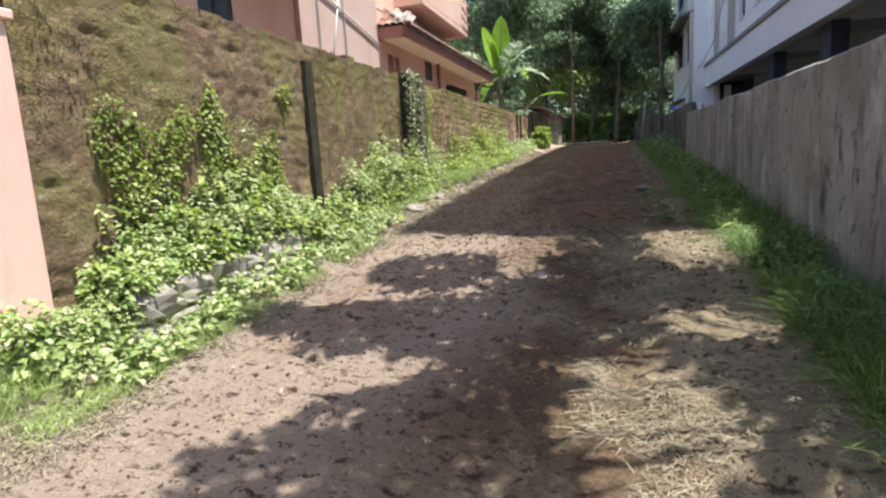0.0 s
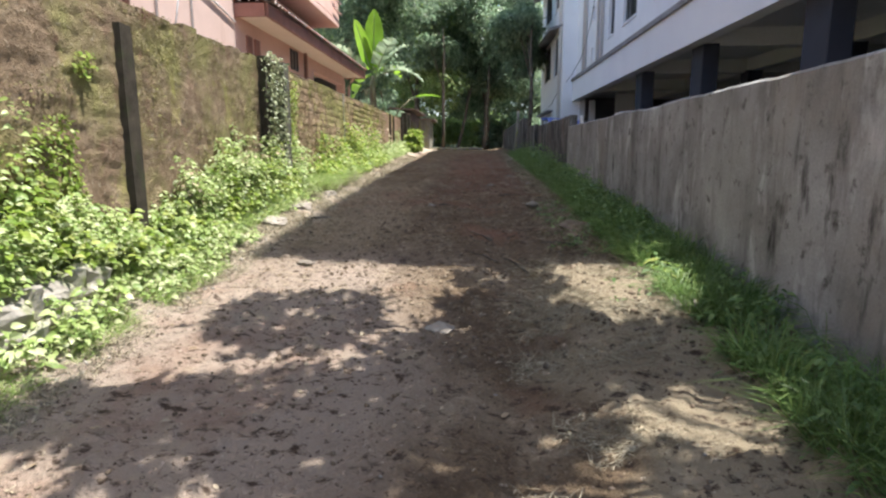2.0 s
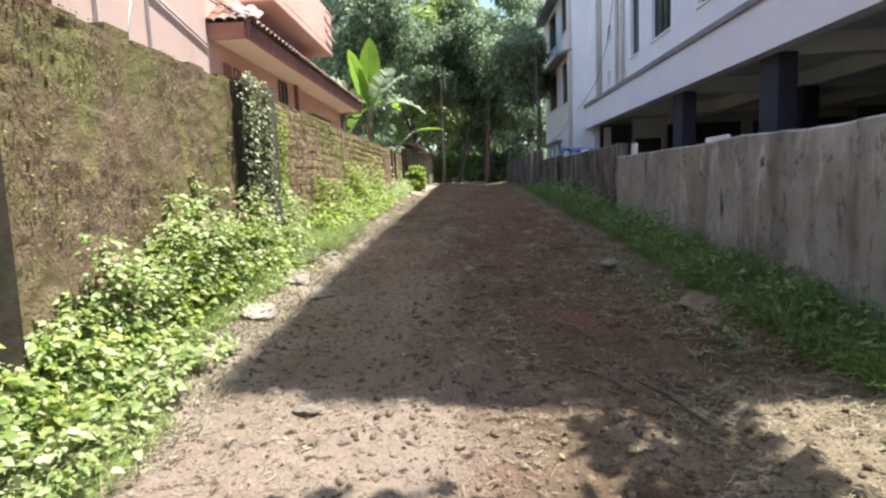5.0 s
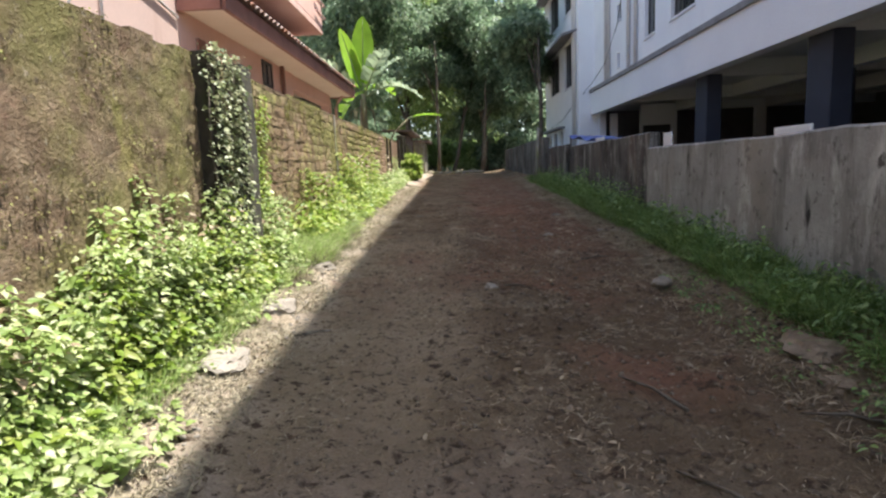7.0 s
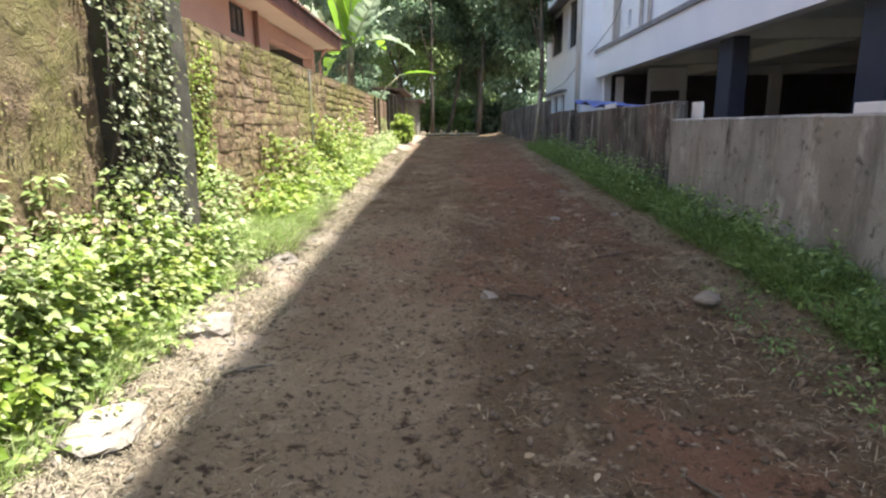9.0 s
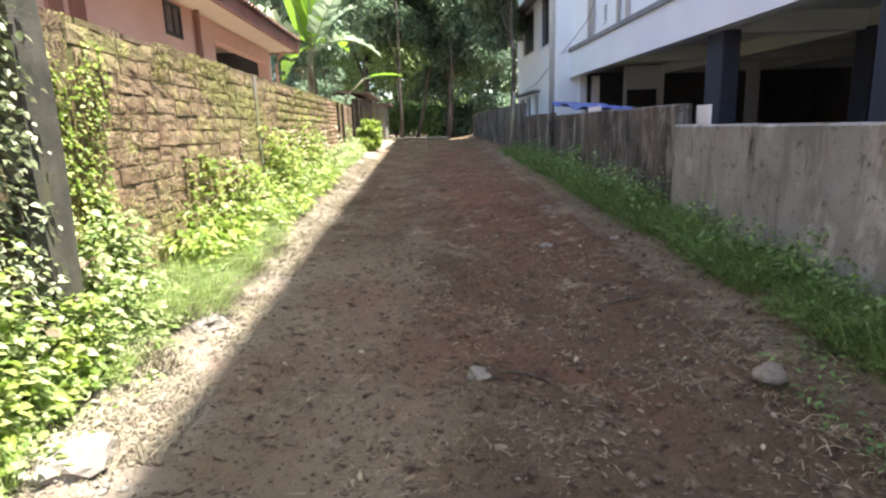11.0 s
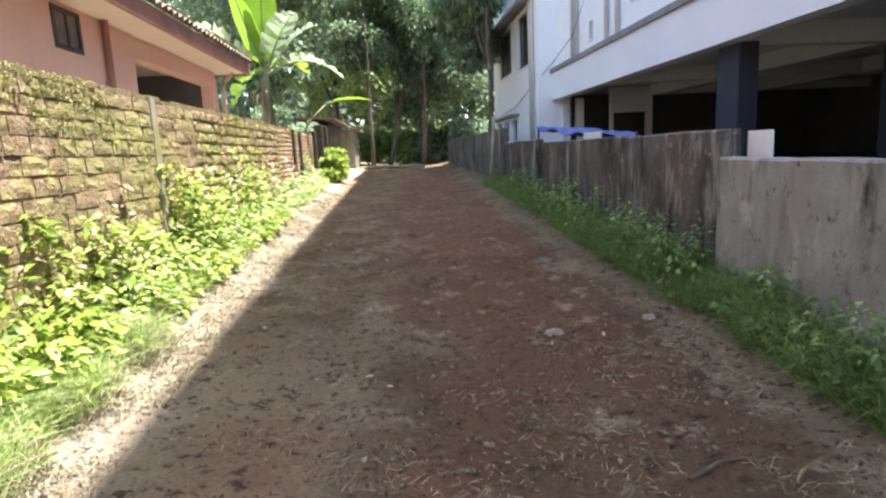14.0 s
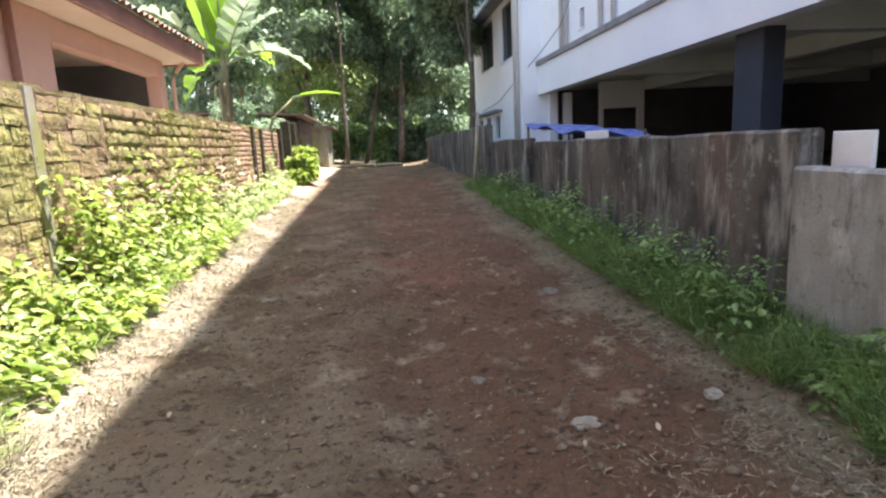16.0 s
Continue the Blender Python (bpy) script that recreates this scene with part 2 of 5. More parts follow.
M_TARP = surface("blue_tarpaulin", [(0.3, (0.02, 0.05, 0.26)), (0.7, (0.04, 0.09, 0.40))], 4, 40, 0.4, 0.3, 0.01, grain=0.2)
M_BOARD = surface("white_board", [(0.3, (0.74, 0.74, 0.74)), (0.7, (0.82, 0.82, 0.82))], 3, 40, 0.5, 0.05, 0.001, grain=0.1)
M_BARK = surface("bark", [(0.3, (0.07, 0.055, 0.04)), (0.7, (0.18, 0.15, 0.115))], 5, 30, 0.95, 1.0, 0.02, patches=[((0.27, 0.25, 0.21), 4.0, 0.58, 0.7, None)])
M_BANANA_STEM = surface("banana_stem", [(0.3, (0.16, 0.15, 0.08)), (0.7, (0.33, 0.29, 0.17))], 4, 30, 0.7, 0.5, 0.01, patches=[((0.12, 0.08, 0.05), 3, 0.5, 0.65, (3, 3, 0.4))])
# dark tone that puts the shade of open rooms into their walls and floor
M_DARKROOM = surface("room_dark_tone", [(0.3, (0.15, 0.15, 0.156)), (0.7, (0.24, 0.24, 0.24))], 1, 30, 0.9, 0.1, 0.003)
M_SHED = surface("rusty_sheet", [(0.3, (0.13, 0.09, 0.075)), (0.7, (0.24, 0.18, 0.15))], 3, 40, 0.8, 0.3, 0.004, patches=[((0.25, 0.13, 0.08), 2.0, 0.55, 0.7, None)])
M_WEED = foliage("weed_leaf", (0.19, 0.28, 0.065), (0.335, 0.415, 0.135), (0.56, 0.58, 0.33), 0.45, 0.45, 1.6)
M_WEED_LIGHT = foliage("young_weed_leaf", (0.15, 0.24, 0.03), (0.28, 0.37, 0.055), (0.46, 0.49, 0.16), 0.5, 0.45, 2.0)
# weed green darkened to carry the shade under the east wall
M_SHADE_WEED = foliage("shaded_weed_leaf", (0.075, 0.14, 0.035), (0.14, 0.235, 0.055), (0.26, 0.35, 0.115), 0.35, 0.5, 1.6)
M_MOSS = foliage("moss_tuft", (0.13, 0.13, 0.035), (0.22, 0.21, 0.06), (0.36, 0.34, 0.12), 0.2, 0.8, 3.0)
M_DRYLEAF = foliage("dry_leaf", (0.16, 0.11, 0.06), (0.28, 0.21, 0.13), (0.42, 0.35, 0.24), 0.15, 0.8, 3.0)
M_IVY = foliage("ivy_leaf", (0.10, 0.13, 0.05), (0.22, 0.25, 0.12), (0.46, 0.46, 0.29), 0.25, 0.45, 3.0)
M_GRASS = foliage("grass_blade", (0.18, 0.28, 0.06), (0.30, 0.40, 0.11), (0.50, 0.54, 0.26), 0.45, 0.6, 1.5)
M_TREE = foliage("tree_leaf", (0.105, 0.165, 0.095), (0.215, 0.305, 0.18), (0.40, 0.49, 0.32), 0.55, 0.35, 0.5)
M_TREE_LIGHT = foliage("light_tree_leaf", (0.16, 0.25, 0.07), (0.275, 0.38, 0.125), (0.46, 0.54, 0.25), 0.55, 0.35, 0.5)
M_BANANA = foliage("banana_leaf", (0.16, 0.30, 0.03), (0.25, 0.42, 0.04), (0.36, 0.52, 0.08), 0.55, 0.35, 1.5)
M_BANANA_PALE = foliage("pale_banana_leaf", (0.28, 0.36, 0.22), (0.38, 0.46, 0.30), (0.48, 0.55, 0.40), 0.4, 0.35, 1.5)

M_GLASS = bpy.data.materials.new("window_glass")
M_GLASS.use_nodes = True
_g = M_GLASS.node_tree.nodes["Principled BSDF"]
_g.inputs["Base Color"].default_value, _g.inputs["Roughness"].default_value = (0.03, 0.04, 0.05, 1), 0.06

M_DUSTY_GLASS = surface("dusty_glass", [(0.3, (0.10, 0.085, 0.08)), (0.7, (0.24, 0.20, 0.185))], 5, 50, 0.35, 0.05, 0.001, grain=0.2)


# ---- mesh helpers ----
def obj(name, mesh, material, parent=None, label=""):
    o = new(name, mesh)
    if material:
        mesh.materials.append(material)
    if parent is not None:
        o.parent = parent
    if label:
        o["label"] = label
    return o


def part(name, bm, material, parent=None, label=""):
    me = bpy.data.meshes.new(name)
    bmesh.ops.recalc_face_normals(bm, faces=bm.faces)
    bm.to_mesh(me)
    bm.free()
    return obj(name, me, material, parent, label)


def thing(name, label, category, group="", kind="", at=(0, 0, 0)):
    o = new(name)
    o.location = at
    return tagged(o, label, category, group, kind)


def boxes(*spans, bevel=0.0):
    """One bmesh of boxes (x0, x1, y0, y1, z0, z1)."""
    bm = bmesh.new()
    for x0, x1, y0, y1, z0, z1 in spans:
        bmesh.ops.create_cube(bm, size=1.0, matrix=Matrix.LocRotScale(((x0 + x1) / 2, (y0 + y1) / 2, (z0 + z1) / 2), None, (x1 - x0, y1 - y0, z1 - z0)))
    if bevel:
        bmesh.ops.bevel(bm, geom=bm.edges[:], offset=bevel, segments=1, affect="EDGES")
    return bm


def tube(points, radii, sides=8):
    """A bent tapering tube through points."""
    bm = bmesh.new()
    rings = []
    pts = [Vector(p) for p in points]
    for i, p in enumerate(pts):
        d = (pts[min(i + 1, len(pts) - 1)] - pts[max(i - 1, 0)]).normalized()
        a = d.orthogonal().normalized() if abs(d.z) < 0.99 else Vector((1, 0, 0))
        b = d.cross(a).normalized()
        a = b.cross(d)
        r = radii[i] if isinstance(radii, (list, tuple)) else radii
        rings.append([bm.verts.new(p + (a * math.cos(k * math.tau / sides) + b * math.sin(k * math.tau / sides)) * r) for k in range(sides)])
    for r0, r1 in zip(rings, rings[1:]):
        for k in range(sides):
            f = bm.faces.new((r0[k], r0[(k + 1) % sides], r1[(k + 1) % sides], r1[k]))
            f.smooth = True
    bm.faces.new(rings[0][::-1])
    bm.faces.new(rings[-1])
    return bm


def rough_blob(size, seed, subdiv=2, rough=0.35):
    bm = bmesh.new()
    bmesh.ops.create_icosphere(bm, subdivisions=subdiv, radius=1.0)
    for v in bm.verts:
        k = 1 + rough * noise.noise(v.co * 1.3 + Vector((seed * 7.3, 0, 0))) + 0.15 * noise.noise(v.co * 4 + Vector((0, seed * 3.1, 0)))
        v.co = Vector((v.co.x * size[0], v.co.y * size[1], v.co.z * size[2])) * k
    return bm


def mesh_np(name, verts, faces):
    """A mesh from arrays; all faces have the same number of corners."""
    me = bpy.data.meshes.new(name)
    n, k = faces.shape
    me.vertices.add(len(verts))
    me.vertices.foreach_set("co", np.ascontiguousarray(verts, np.float32).ravel())
    me.loops.add(n * k)
    me.loops.foreach_set("vertex_index", np.ascontiguousarray(faces, np.int32).ravel())
    me.polygons.add(n)
    me.polygons.foreach_set("loop_start", np.arange(0, n * k, k, dtype=np.int32))
    me.update(calc_edges=True)
    me.validate()
    return me


rng = np.random.default_rng(5)


def unit(v):
    return v / np.maximum(np.linalg.norm(v, axis=1, keepdims=True), 1e-6)


def leaf_arrays(base, way, length, width, full=False, droop=0.25, face=(0, 0, 1)):
    """Leaves from base along way: a folded blade of two triangles, or of eight with a rounded outline."""
    n = len(base)
    way = unit(way)
    side = unit(np.cross(way, rng.normal(0, 0.35, (n, 3)) + face))
    up = np.cross(side, way)
    L, W = length[:, None], width[:, None]

    def at(u, s, h):
        return base + way * L * u + side * W * s + up * W * h - np.array([0, 0, 1.0]) * L * droop * u * u
    if not full:
        v = np.stack([at(0, 0, 0), at(0.45, 1, 0.35), at(1, 0, 0), at(0.45, -1, 0.35)], 1).reshape(-1, 3)
        f = np.array([[0, 1, 2], [0, 2, 3]])
        k = 4
    else:
        v = np.stack([at(0, 0, 0), at(0.25, 0.85, 0.3), at(0.6, 0.8, 0.3), at(1, 0, 0), at(0.6, -0.8, 0.3), at(0.25, -0.85, 0.3), at(0.25, 0, 0), at(0.6, 0, 0)], 1).reshape(-1, 3)
        f = np.array([[0, 6, 1], [6, 7, 2], [6, 2, 1], [7, 3, 2], [0, 5, 6], [6, 4, 7], [6, 5, 4], [7, 4, 3]])
        k = 8
    return v, (f[None] + np.arange(n)[:, None, None] * k).reshape(-1, 3)


def blade_arrays(base, way, length, width, droop=0.5):
    n = len(base)
    way = unit(way)
    side = unit(np.cross(way, rng.normal(0, 0.5, (n, 3)) + (0.2, 0.1, 1)))
    flat = way * (1, 1, 0)
    L, W = length[:, None], width[:, None]
    mid = base + way * L * 0.55
    tip = base + way * L * 0.85 + flat * L * droop - np.array([0, 0, 1.0]) * L * droop * 0.35
    v = np.stack([base - side * W, base + side * W, mid - side * W * 0.8, mid + side * W * 0.8, tip], 1).reshape(-1, 3)
    f = np.array([[0, 1, 3], [0, 3, 2], [2, 3, 4]])
    return v, (f[None] + np.arange(n)[:, None, None] * 5).reshape(-1, 3)


def joined(*arrays):
    vs, fs, k = [], [], 0
    for v, f in arrays:
        vs.append(v)
        fs.append(f + k)
        k += len(v)
    return np.concatenate(vs), np.concatenate(fs)


# ---- ground ----
GY = np.array([-300.0, -8.0, -3.0, 0.0, 5.0, 10.0, 13.3, 20.0, 28.0, 38.0, 300.0])
GZ = np.array([-0.5, -0.5, -0.2, 0.0, 0.36, 0.70, 0.86, 1.15, 1.40, 1.55, 1.8])


def slope(y):
    """The lane's height along its length, with its bends rounded off."""
    y = np.asarray(y, float)
    return sum(np.interp(y + d, GY, GZ) for d in (-1.5, -0.75, 0, 0.75, 1.5)) / 5


def bank(x):
    """Low banks at the foot of both walls."""
    x = np.asarray(x, float)
    return 0.14 * np.clip((-2.55 - x) / 0.7, 0, 1) + 0.10 * np.clip((x - 0.9) / 0.6, 0, 1)


def land(x, y):
    return slope(y) + bank(x)


def track(x, y):
    """Shallow wheel tracks with worn edges along the farther stretch."""
    if y < 10.5:
        return 0.0
    deep = min(1.0, (y - 10.5) / 2)
    wander = 0.06 * noise.noise(Vector((2, y * 0.5, 0))) + 0.02 * noise.noise(Vector((4, y * 3.0, 0)))
    out = 0.0
    for centre, half in ((-0.72, 0.3), (0.42, 0.3)):
        d = abs(x - centre - wander) - half
        out -= 0.028 * min(1.0, max(0.0, 0.5 - d / 0.07))
    return deep * out


def straw_mat(x, y):
    """Cut straw and turf lying in uneven swathes beside the near wall."""
    edge = 0.12 * noise.noise(Vector((x * 2.5, y * 2.5, 3)))
    inside = min(1.0, max(0.0, (min(x - 0.2, 1.2 - x, y - 2.2, 6.95 - y) + edge) / 0.10))
    swathe = (y + 0.25 * noise.noise(Vector((x, y * 0.5, 1)))) / 0.6
    return inside * (0.03 + 0.045 * (swathe - math.floor(swathe)) + 0.03 * noise.noise(Vector((x * 6, y * 6, 4))))


def relief(x, y):
    """Clods, ruts, wheel tracks and straw swathes on the lane."""
    rough = 0.022 * max(0.0, min(1.0, (y - 4.5) / 2)) * max(0.0, min(1.0, (13.5 - y) / 3)) * max(0.0, min(1.0, (x + 2.3) / 0.8))
    rut = -0.03 * math.exp(-((x + 0.15 + 0.1 * math.sin(y * 0.7)) / 0.18) ** 2) - 0.02 * math.exp(-((x + 1.75) / 0.2) ** 2)
    p = Vector((x, y, 0))
    clod = max(0.0, noise.noise(p * 7.0) - 0.15)
    return 0.035 * noise.noise(p * 0.9) + 0.018 * noise.noise(p * 3.3) + 0.06 * clod + 0.03 * max(0.0, noise.noise(p * 13.0 + Vector((3, 1, 0))) - 0.2) + 0.022 * noise.noise(p * 15.0) + 0.012 * noise.noise(p * 29.0) + rough * (noise.noise(p * 5.3 + Vector((0, 8, 0))) + noise.noise(p * 11.0 + Vector((6, 0, 0)))) + rut + track(x, y) + straw_mat(x, y)


def lying(p):
    """Heights of the lane's surface under an array of points."""
    return land(p[:, 0], p[:, 1]) + np.array([relief(x, y) for x, y in p[:, :2].tolist()])


def build_ground():
    xs = np.concatenate([[-400, -120, -40, -15, -8, -5], np.arange(-3.6, 1.9, 0.034), [2.4, 4, 8, 15, 40, 120, 400]])
    ys = np.concatenate([[-400, -100, -30, -10, -6, -4, -3, -2, -1, 0], np.arange(0.5, 18, 0.034), np.arange(18, 42, 0.25), [44, 50, 60, 90, 150, 400]])
    X, Y = np.meshgrid(xs, ys)
    Z = land(X, Y)
    near = (X > -3.6) & (X < 1.95) & (Y > -3) & (Y < 42)
    for i, j in zip(*np.nonzero(near)):
        Z[i, j] += relief(X[i, j], Y[i, j])
    V = np.stack([X, Y, Z], -1).reshape(-1, 3)
    ny, nx = X.shape
    idx = np.arange(ny * nx).reshape(ny, nx)
    F = np.stack([idx[:-1, :-1], idx[:-1, 1:], idx[1:, 1:], idx[1:, :-1]], -1).reshape(-1, 4)
    me = mesh_np("ground", V, F)
    me.polygons.foreach_set("use_smooth", np.ones(len(me.polygons), bool))
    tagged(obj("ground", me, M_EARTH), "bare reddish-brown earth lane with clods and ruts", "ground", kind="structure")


build_ground()

# ---- left boundary wall ----
LX, LTOP = -3.45, 2.88
wall_l = thing("wall_west", "mossy laterite block boundary wall with rough courses", "wall", kind="structure")
part("core", boxes((LX - 0.2, LX - 0.05, 2.75, 11.0, -0.2, LTOP - 0.05), (LX - 0.2, LX - 0.012, 11.0, 26.0, -0.2, LTOP - 0.05)), M_MORTAR, wall_l)
cope = bmesh.new()
for k in range(78):
    y0 = 2.78 + k * 0.298
    h = 0.045 + 0.06 * noise.noise(Vector((0, y0 * 2.7, 3)))
    bmesh.ops.create_cube(cope, size=1, matrix=Matrix.LocRotScale((LX - 0.12 + 0.02 * noise.noise(Vector((5, y0 * 3.1, 0))), y0 + 0.145, LTOP - 0.05 + h / 2), None, (0.22, 0.29, h)))
part("coping", cope, M_LATERITE_JOINED, wall_l, "crumbling earthen coping")



def earthen_face(y0, y1):
    """The eroded near stretch, its courses half buried under old mud render."""
    ys, zs = np.arange(y0, y1 + 0.001, 0.03), np.arange(0.1, LTOP - 0.03, 0.03)
    V = np.zeros((len(ys), len(zs), 3))
    for a, y in enumerate(ys):
        for b, z in enumerate(zs):
            p = Vector((0.3, y, z))
            bare = min(1.0, max(0.0, 0.5 + 1.6 * noise.noise(p * 0.55 + Vector((9, 0, 0))) + (0.6 if y < 6.2 else -0.1)))
            course = (z + 0.035 * noise.noise(p * 1.7)) / 0.145
            groove = max(0.0, 1 - abs(course - round(course)) / 0.13)
            head = (y + 0.05 * noise.noise(p * 2.5)) / 0.31 + 0.5 * (math.floor(course + 0.5) % 2)
            groove = max(groove, 0.7 * max(0.0, 1 - abs(head - round(head)) / 0.06))
            k = 0.65 if y < 6.3 else 0.5
            x = k * (0.024 * noise.noise(p * 2.7) + 0.02 * noise.noise(p * 8.0)) + (0.5 + 0.5 * k) * 0.014 * noise.noise(p * 19.0) - 0.022 * groove * bare * (0.5 + noise.noise(p * 4 + Vector((0, 4, 0))))
            V[a, b] = (LX - 0.004 + x, y, z)
    idx = np.arange(len(ys) * len(zs)).reshape(len(ys), len(zs))
    F = np.stack([idx[:-1, :-1], idx[1:, :-1], idx[1:, 1:], idx[:-1, 1:]], -1).reshape(-1, 4)
    me = mesh_np("earthen_face", V.reshape(-1, 3), F)
    me.polygons.foreach_set("use_smooth", np.ones(len(me.polygons), bool))
    obj("earthen_face", me, M_LATERITE_JOINED, wall_l, "eroded mud-rendered laterite face with moss")


earthen_face(2.76, 11.0)

# pink pillar at the wall's near end
pillar = thing("gate_pillar", "salmon-painted masonry pillar at the end of the mossy wall", "pillar")
part("shaft", boxes((LX - 0.30, LX + 0.06, 2.20, 2.72, -0.1, 2.42), bevel=0.015), M_PINK, pillar)
part("cap", boxes((LX - 0.33, LX + 0.09, 2.17, 2.75, 2.42, 2.48), bevel=0.01), M_PINK, pillar)

# retaining plinth under the weeds
plinth = thing("plinth", "low rubble stone plinth under the weeds", "plinth", kind="structure")
for k in range(6):
    for row in range(2):
        y0 = 2.9 + k * 0.36 + 0.16 * row
        w = 0.34
        bm = boxes((-0.22, 0.0, 0.0, w, 0.0, 0.22), bevel=0.03)
        bmesh.ops.subdivide_edges(bm, edges=bm.edges[:], cuts=2, use_grid_fill=True)
        for v in bm.verts:
            v.co += Vector((0.09, 0.05, 0.07)) * noise.noise(v.co * 7 + Vector((k * 3.1, row * 5.0, 0)))
        bmesh.ops.translate(bm, vec=(-2.98 - 0.03 * row, y0, float(slope(y0)) + 0.02 + 0.22 * row), verts=bm.verts)
        part("stone", bm, M_RUBBLE, plinth)

# posts on the wall
for y0, y1, dx, ztop, material, label in ((6.25, 6.43, 0.06, 2.66, M_POST, "dark weathered concrete post standing in the laterite wall"),
                                       (9.60, 9.84, 0.12, 2.90, M_POST, "dark concrete post overgrown with ivy"),
                                       (10.26, 10.52, 0.15, 2.90, M_GREYPOST, "grey-green concrete post beside the ivy"),
                                       (15.0, 15.11, 0.012, 2.86, M_PALEPOST, "pale cement pilaster with green moss"),
                                       (22.55, 22.75, 0.05, 2.86, M_POST, "dark slim post against brickwork"),
                                       (23.45, 23.62, 0.05, 2.84, M_POST, "dark slim post against brickwork"),
                                       (25.85, 26.15, 0.08, 2.95, M_POST, "dark post at the wall's far end")):
    post = thing("concrete_post", label, "post", "posts of the mossy wall")
    bm = boxes((LX - 0.1, LX + dx, y0, y1, 0.1, ztop))
    bmesh.ops.subdivide_edges(bm, edges=bm.edges[:], cuts=5, use_grid_fill=True)
    for v in bm.verts:
        v.co += Vector((0.012, 0.012, 0.006)) * noise.noise(v.co * 5) + Vector((0.0, 0.012, 0.0)) * noise.noise(v.co * 1.7)
    part("shaft", bm, material, post)

# ---- right boundary wall ----
RX = 1.62


def wavy_wall(name, x, y0, y1, top, material, label, thick=0.16, seed=0):
    bm = bmesh.new()
    n = max(2, int((y1 - y0) / 0.12))
    rows = []
    for i in range(n + 1):
        y = y0 + (y1 - y0) * i / n
        t = top + 0.025 * noise.noise(Vector((seed, y * 0.8, 0))) + 0.012 * noise.noise(Vector((seed, y * 4, 2)))
        zs = [-0.3, 0.4, 0.9, 1.4, 1.8, t - 0.02, t]
        ring = [bm.verts.new((x + 0.012 * noise.noise(Vector((seed, y * 1.3, z * 1.5))) + (0.02 if k == 6 else 0), y, z)) for k, z in enumerate(zs)]
        ring += [bm.verts.new((x + thick - (0.02 if k == 6 else 0), y, z)) for k, z in reversed(list(enumerate(zs)))]
        rows.append(ring)
    for a, b in zip(rows, rows[1:]):
        for k in range(len(a) - 1):
            bm.faces.new((a[k], a[k + 1], b[k + 1], b[k]))
    bm.faces.new(rows[0])
    bm.faces.new(rows[-1][::-1])
    ob = part(name, bm, material)
    return tagged(ob, label, "wall", kind="structure")


wavy_wall("wall_east_1", RX, -3.0, 13.95, 2.06, M_WALLR, "grey plastered boundary wall with dark rain streaks", seed=1)
wavy_wall("wall_east_2", RX + 0.04, 13.952, 20.3, 2.30, M_WALLR_DARK, "dark brown stained boundary wall with pale streaks", seed=2)
wavy_wall("wall_east_3", RX - 0.05, 20.302, 23.4, 2.36, M_WALLR_DARK, "sooty dark boundary wall", seed=3)
wavy_wall("wall_east_4", RX - 0.15, 23.402, 38.0, 2.72, M_WALLR_DARK, "grey stained far boundary wall", seed=4)
pole = thing("leaning_pole", "thin grey pole leaning on the boundary wall", "pole")
part("shaft", tube([(1.12, 23.2, 1.25), (1.22, 23.25, 2.2), (1.28, 23.3, 3.0)], [0.05, 0.045, 0.04]), M_PALEPOST, pole)

# ---- white apartment building ----
BX, B0, B1 = 4.0, 6.1, 28.0
bld = thing("apartment_building", "white-painted apartment block raised on a stilt parking floor", "building")
part("beam", boxes((BX, BX + 0.3, B0, B1, 3.68, 4.52)), M_BEAM, bld, "long pale concrete edge beam")
part("ledge", boxes((BX - 0.06, BX + 0.25, B0 - 0.06, B1, 4.52, 4.66), bevel=0.012), M_LEDGE, bld, "weathered grey ledge")
part("slab", boxes((BX + 0.3, 15.0, B0, 31.2, 4.05, 4.5)), M_SOFFIT, bld)
for y in (10.0, 14.2, 18.6, 23.4):
    part("cross_beam", boxes((BX + 0.3, 15.0, y - 0.15, y + 0.15, 3.68, 4.05)), M_SOFFIT, bld)
for x in (7.4, 10.8):
    part("inner_beam", boxes((x - 0.15, x + 0.15, B0, B1 - 0.2, 3.7, 4.05)), M_SOFFIT, bld)
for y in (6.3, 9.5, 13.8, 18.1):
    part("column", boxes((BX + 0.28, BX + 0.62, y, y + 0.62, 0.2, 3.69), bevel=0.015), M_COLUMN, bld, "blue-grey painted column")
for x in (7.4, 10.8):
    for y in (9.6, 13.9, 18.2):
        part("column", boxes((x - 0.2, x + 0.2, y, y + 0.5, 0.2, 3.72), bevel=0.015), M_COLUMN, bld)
part("near_end_wall", boxes((BX + 0.65, 14.8, B0, B0 + 0.15, 0.2, 4.05)), M_BLUEPAINT, bld, "blue-painted end wall")
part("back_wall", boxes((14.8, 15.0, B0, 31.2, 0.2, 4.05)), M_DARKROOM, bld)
# wall at the end of the parking floor, with dark openings
for x0, x1, z0, z1 in ((4.3, 4.55, 1.2, 4.05), (4.75, 5.0, 1.2, 3.7), (5.9, 7.1, 3.2, 4.0), (7.1, 7.28, 1.2, 4.0), (7.28, 14.8, 3.72, 4.04), (10.3, 10.7, 1.2, 3.72), (5.9, 5.98, 1.2, 3.2)):
    part("end_wall_panel", boxes((x0, x1, B1 - 0.2, B1, z0, z1)), M_BEAM, bld)
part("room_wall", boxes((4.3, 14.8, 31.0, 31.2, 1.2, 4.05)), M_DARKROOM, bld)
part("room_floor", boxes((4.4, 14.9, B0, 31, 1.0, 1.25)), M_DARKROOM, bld)
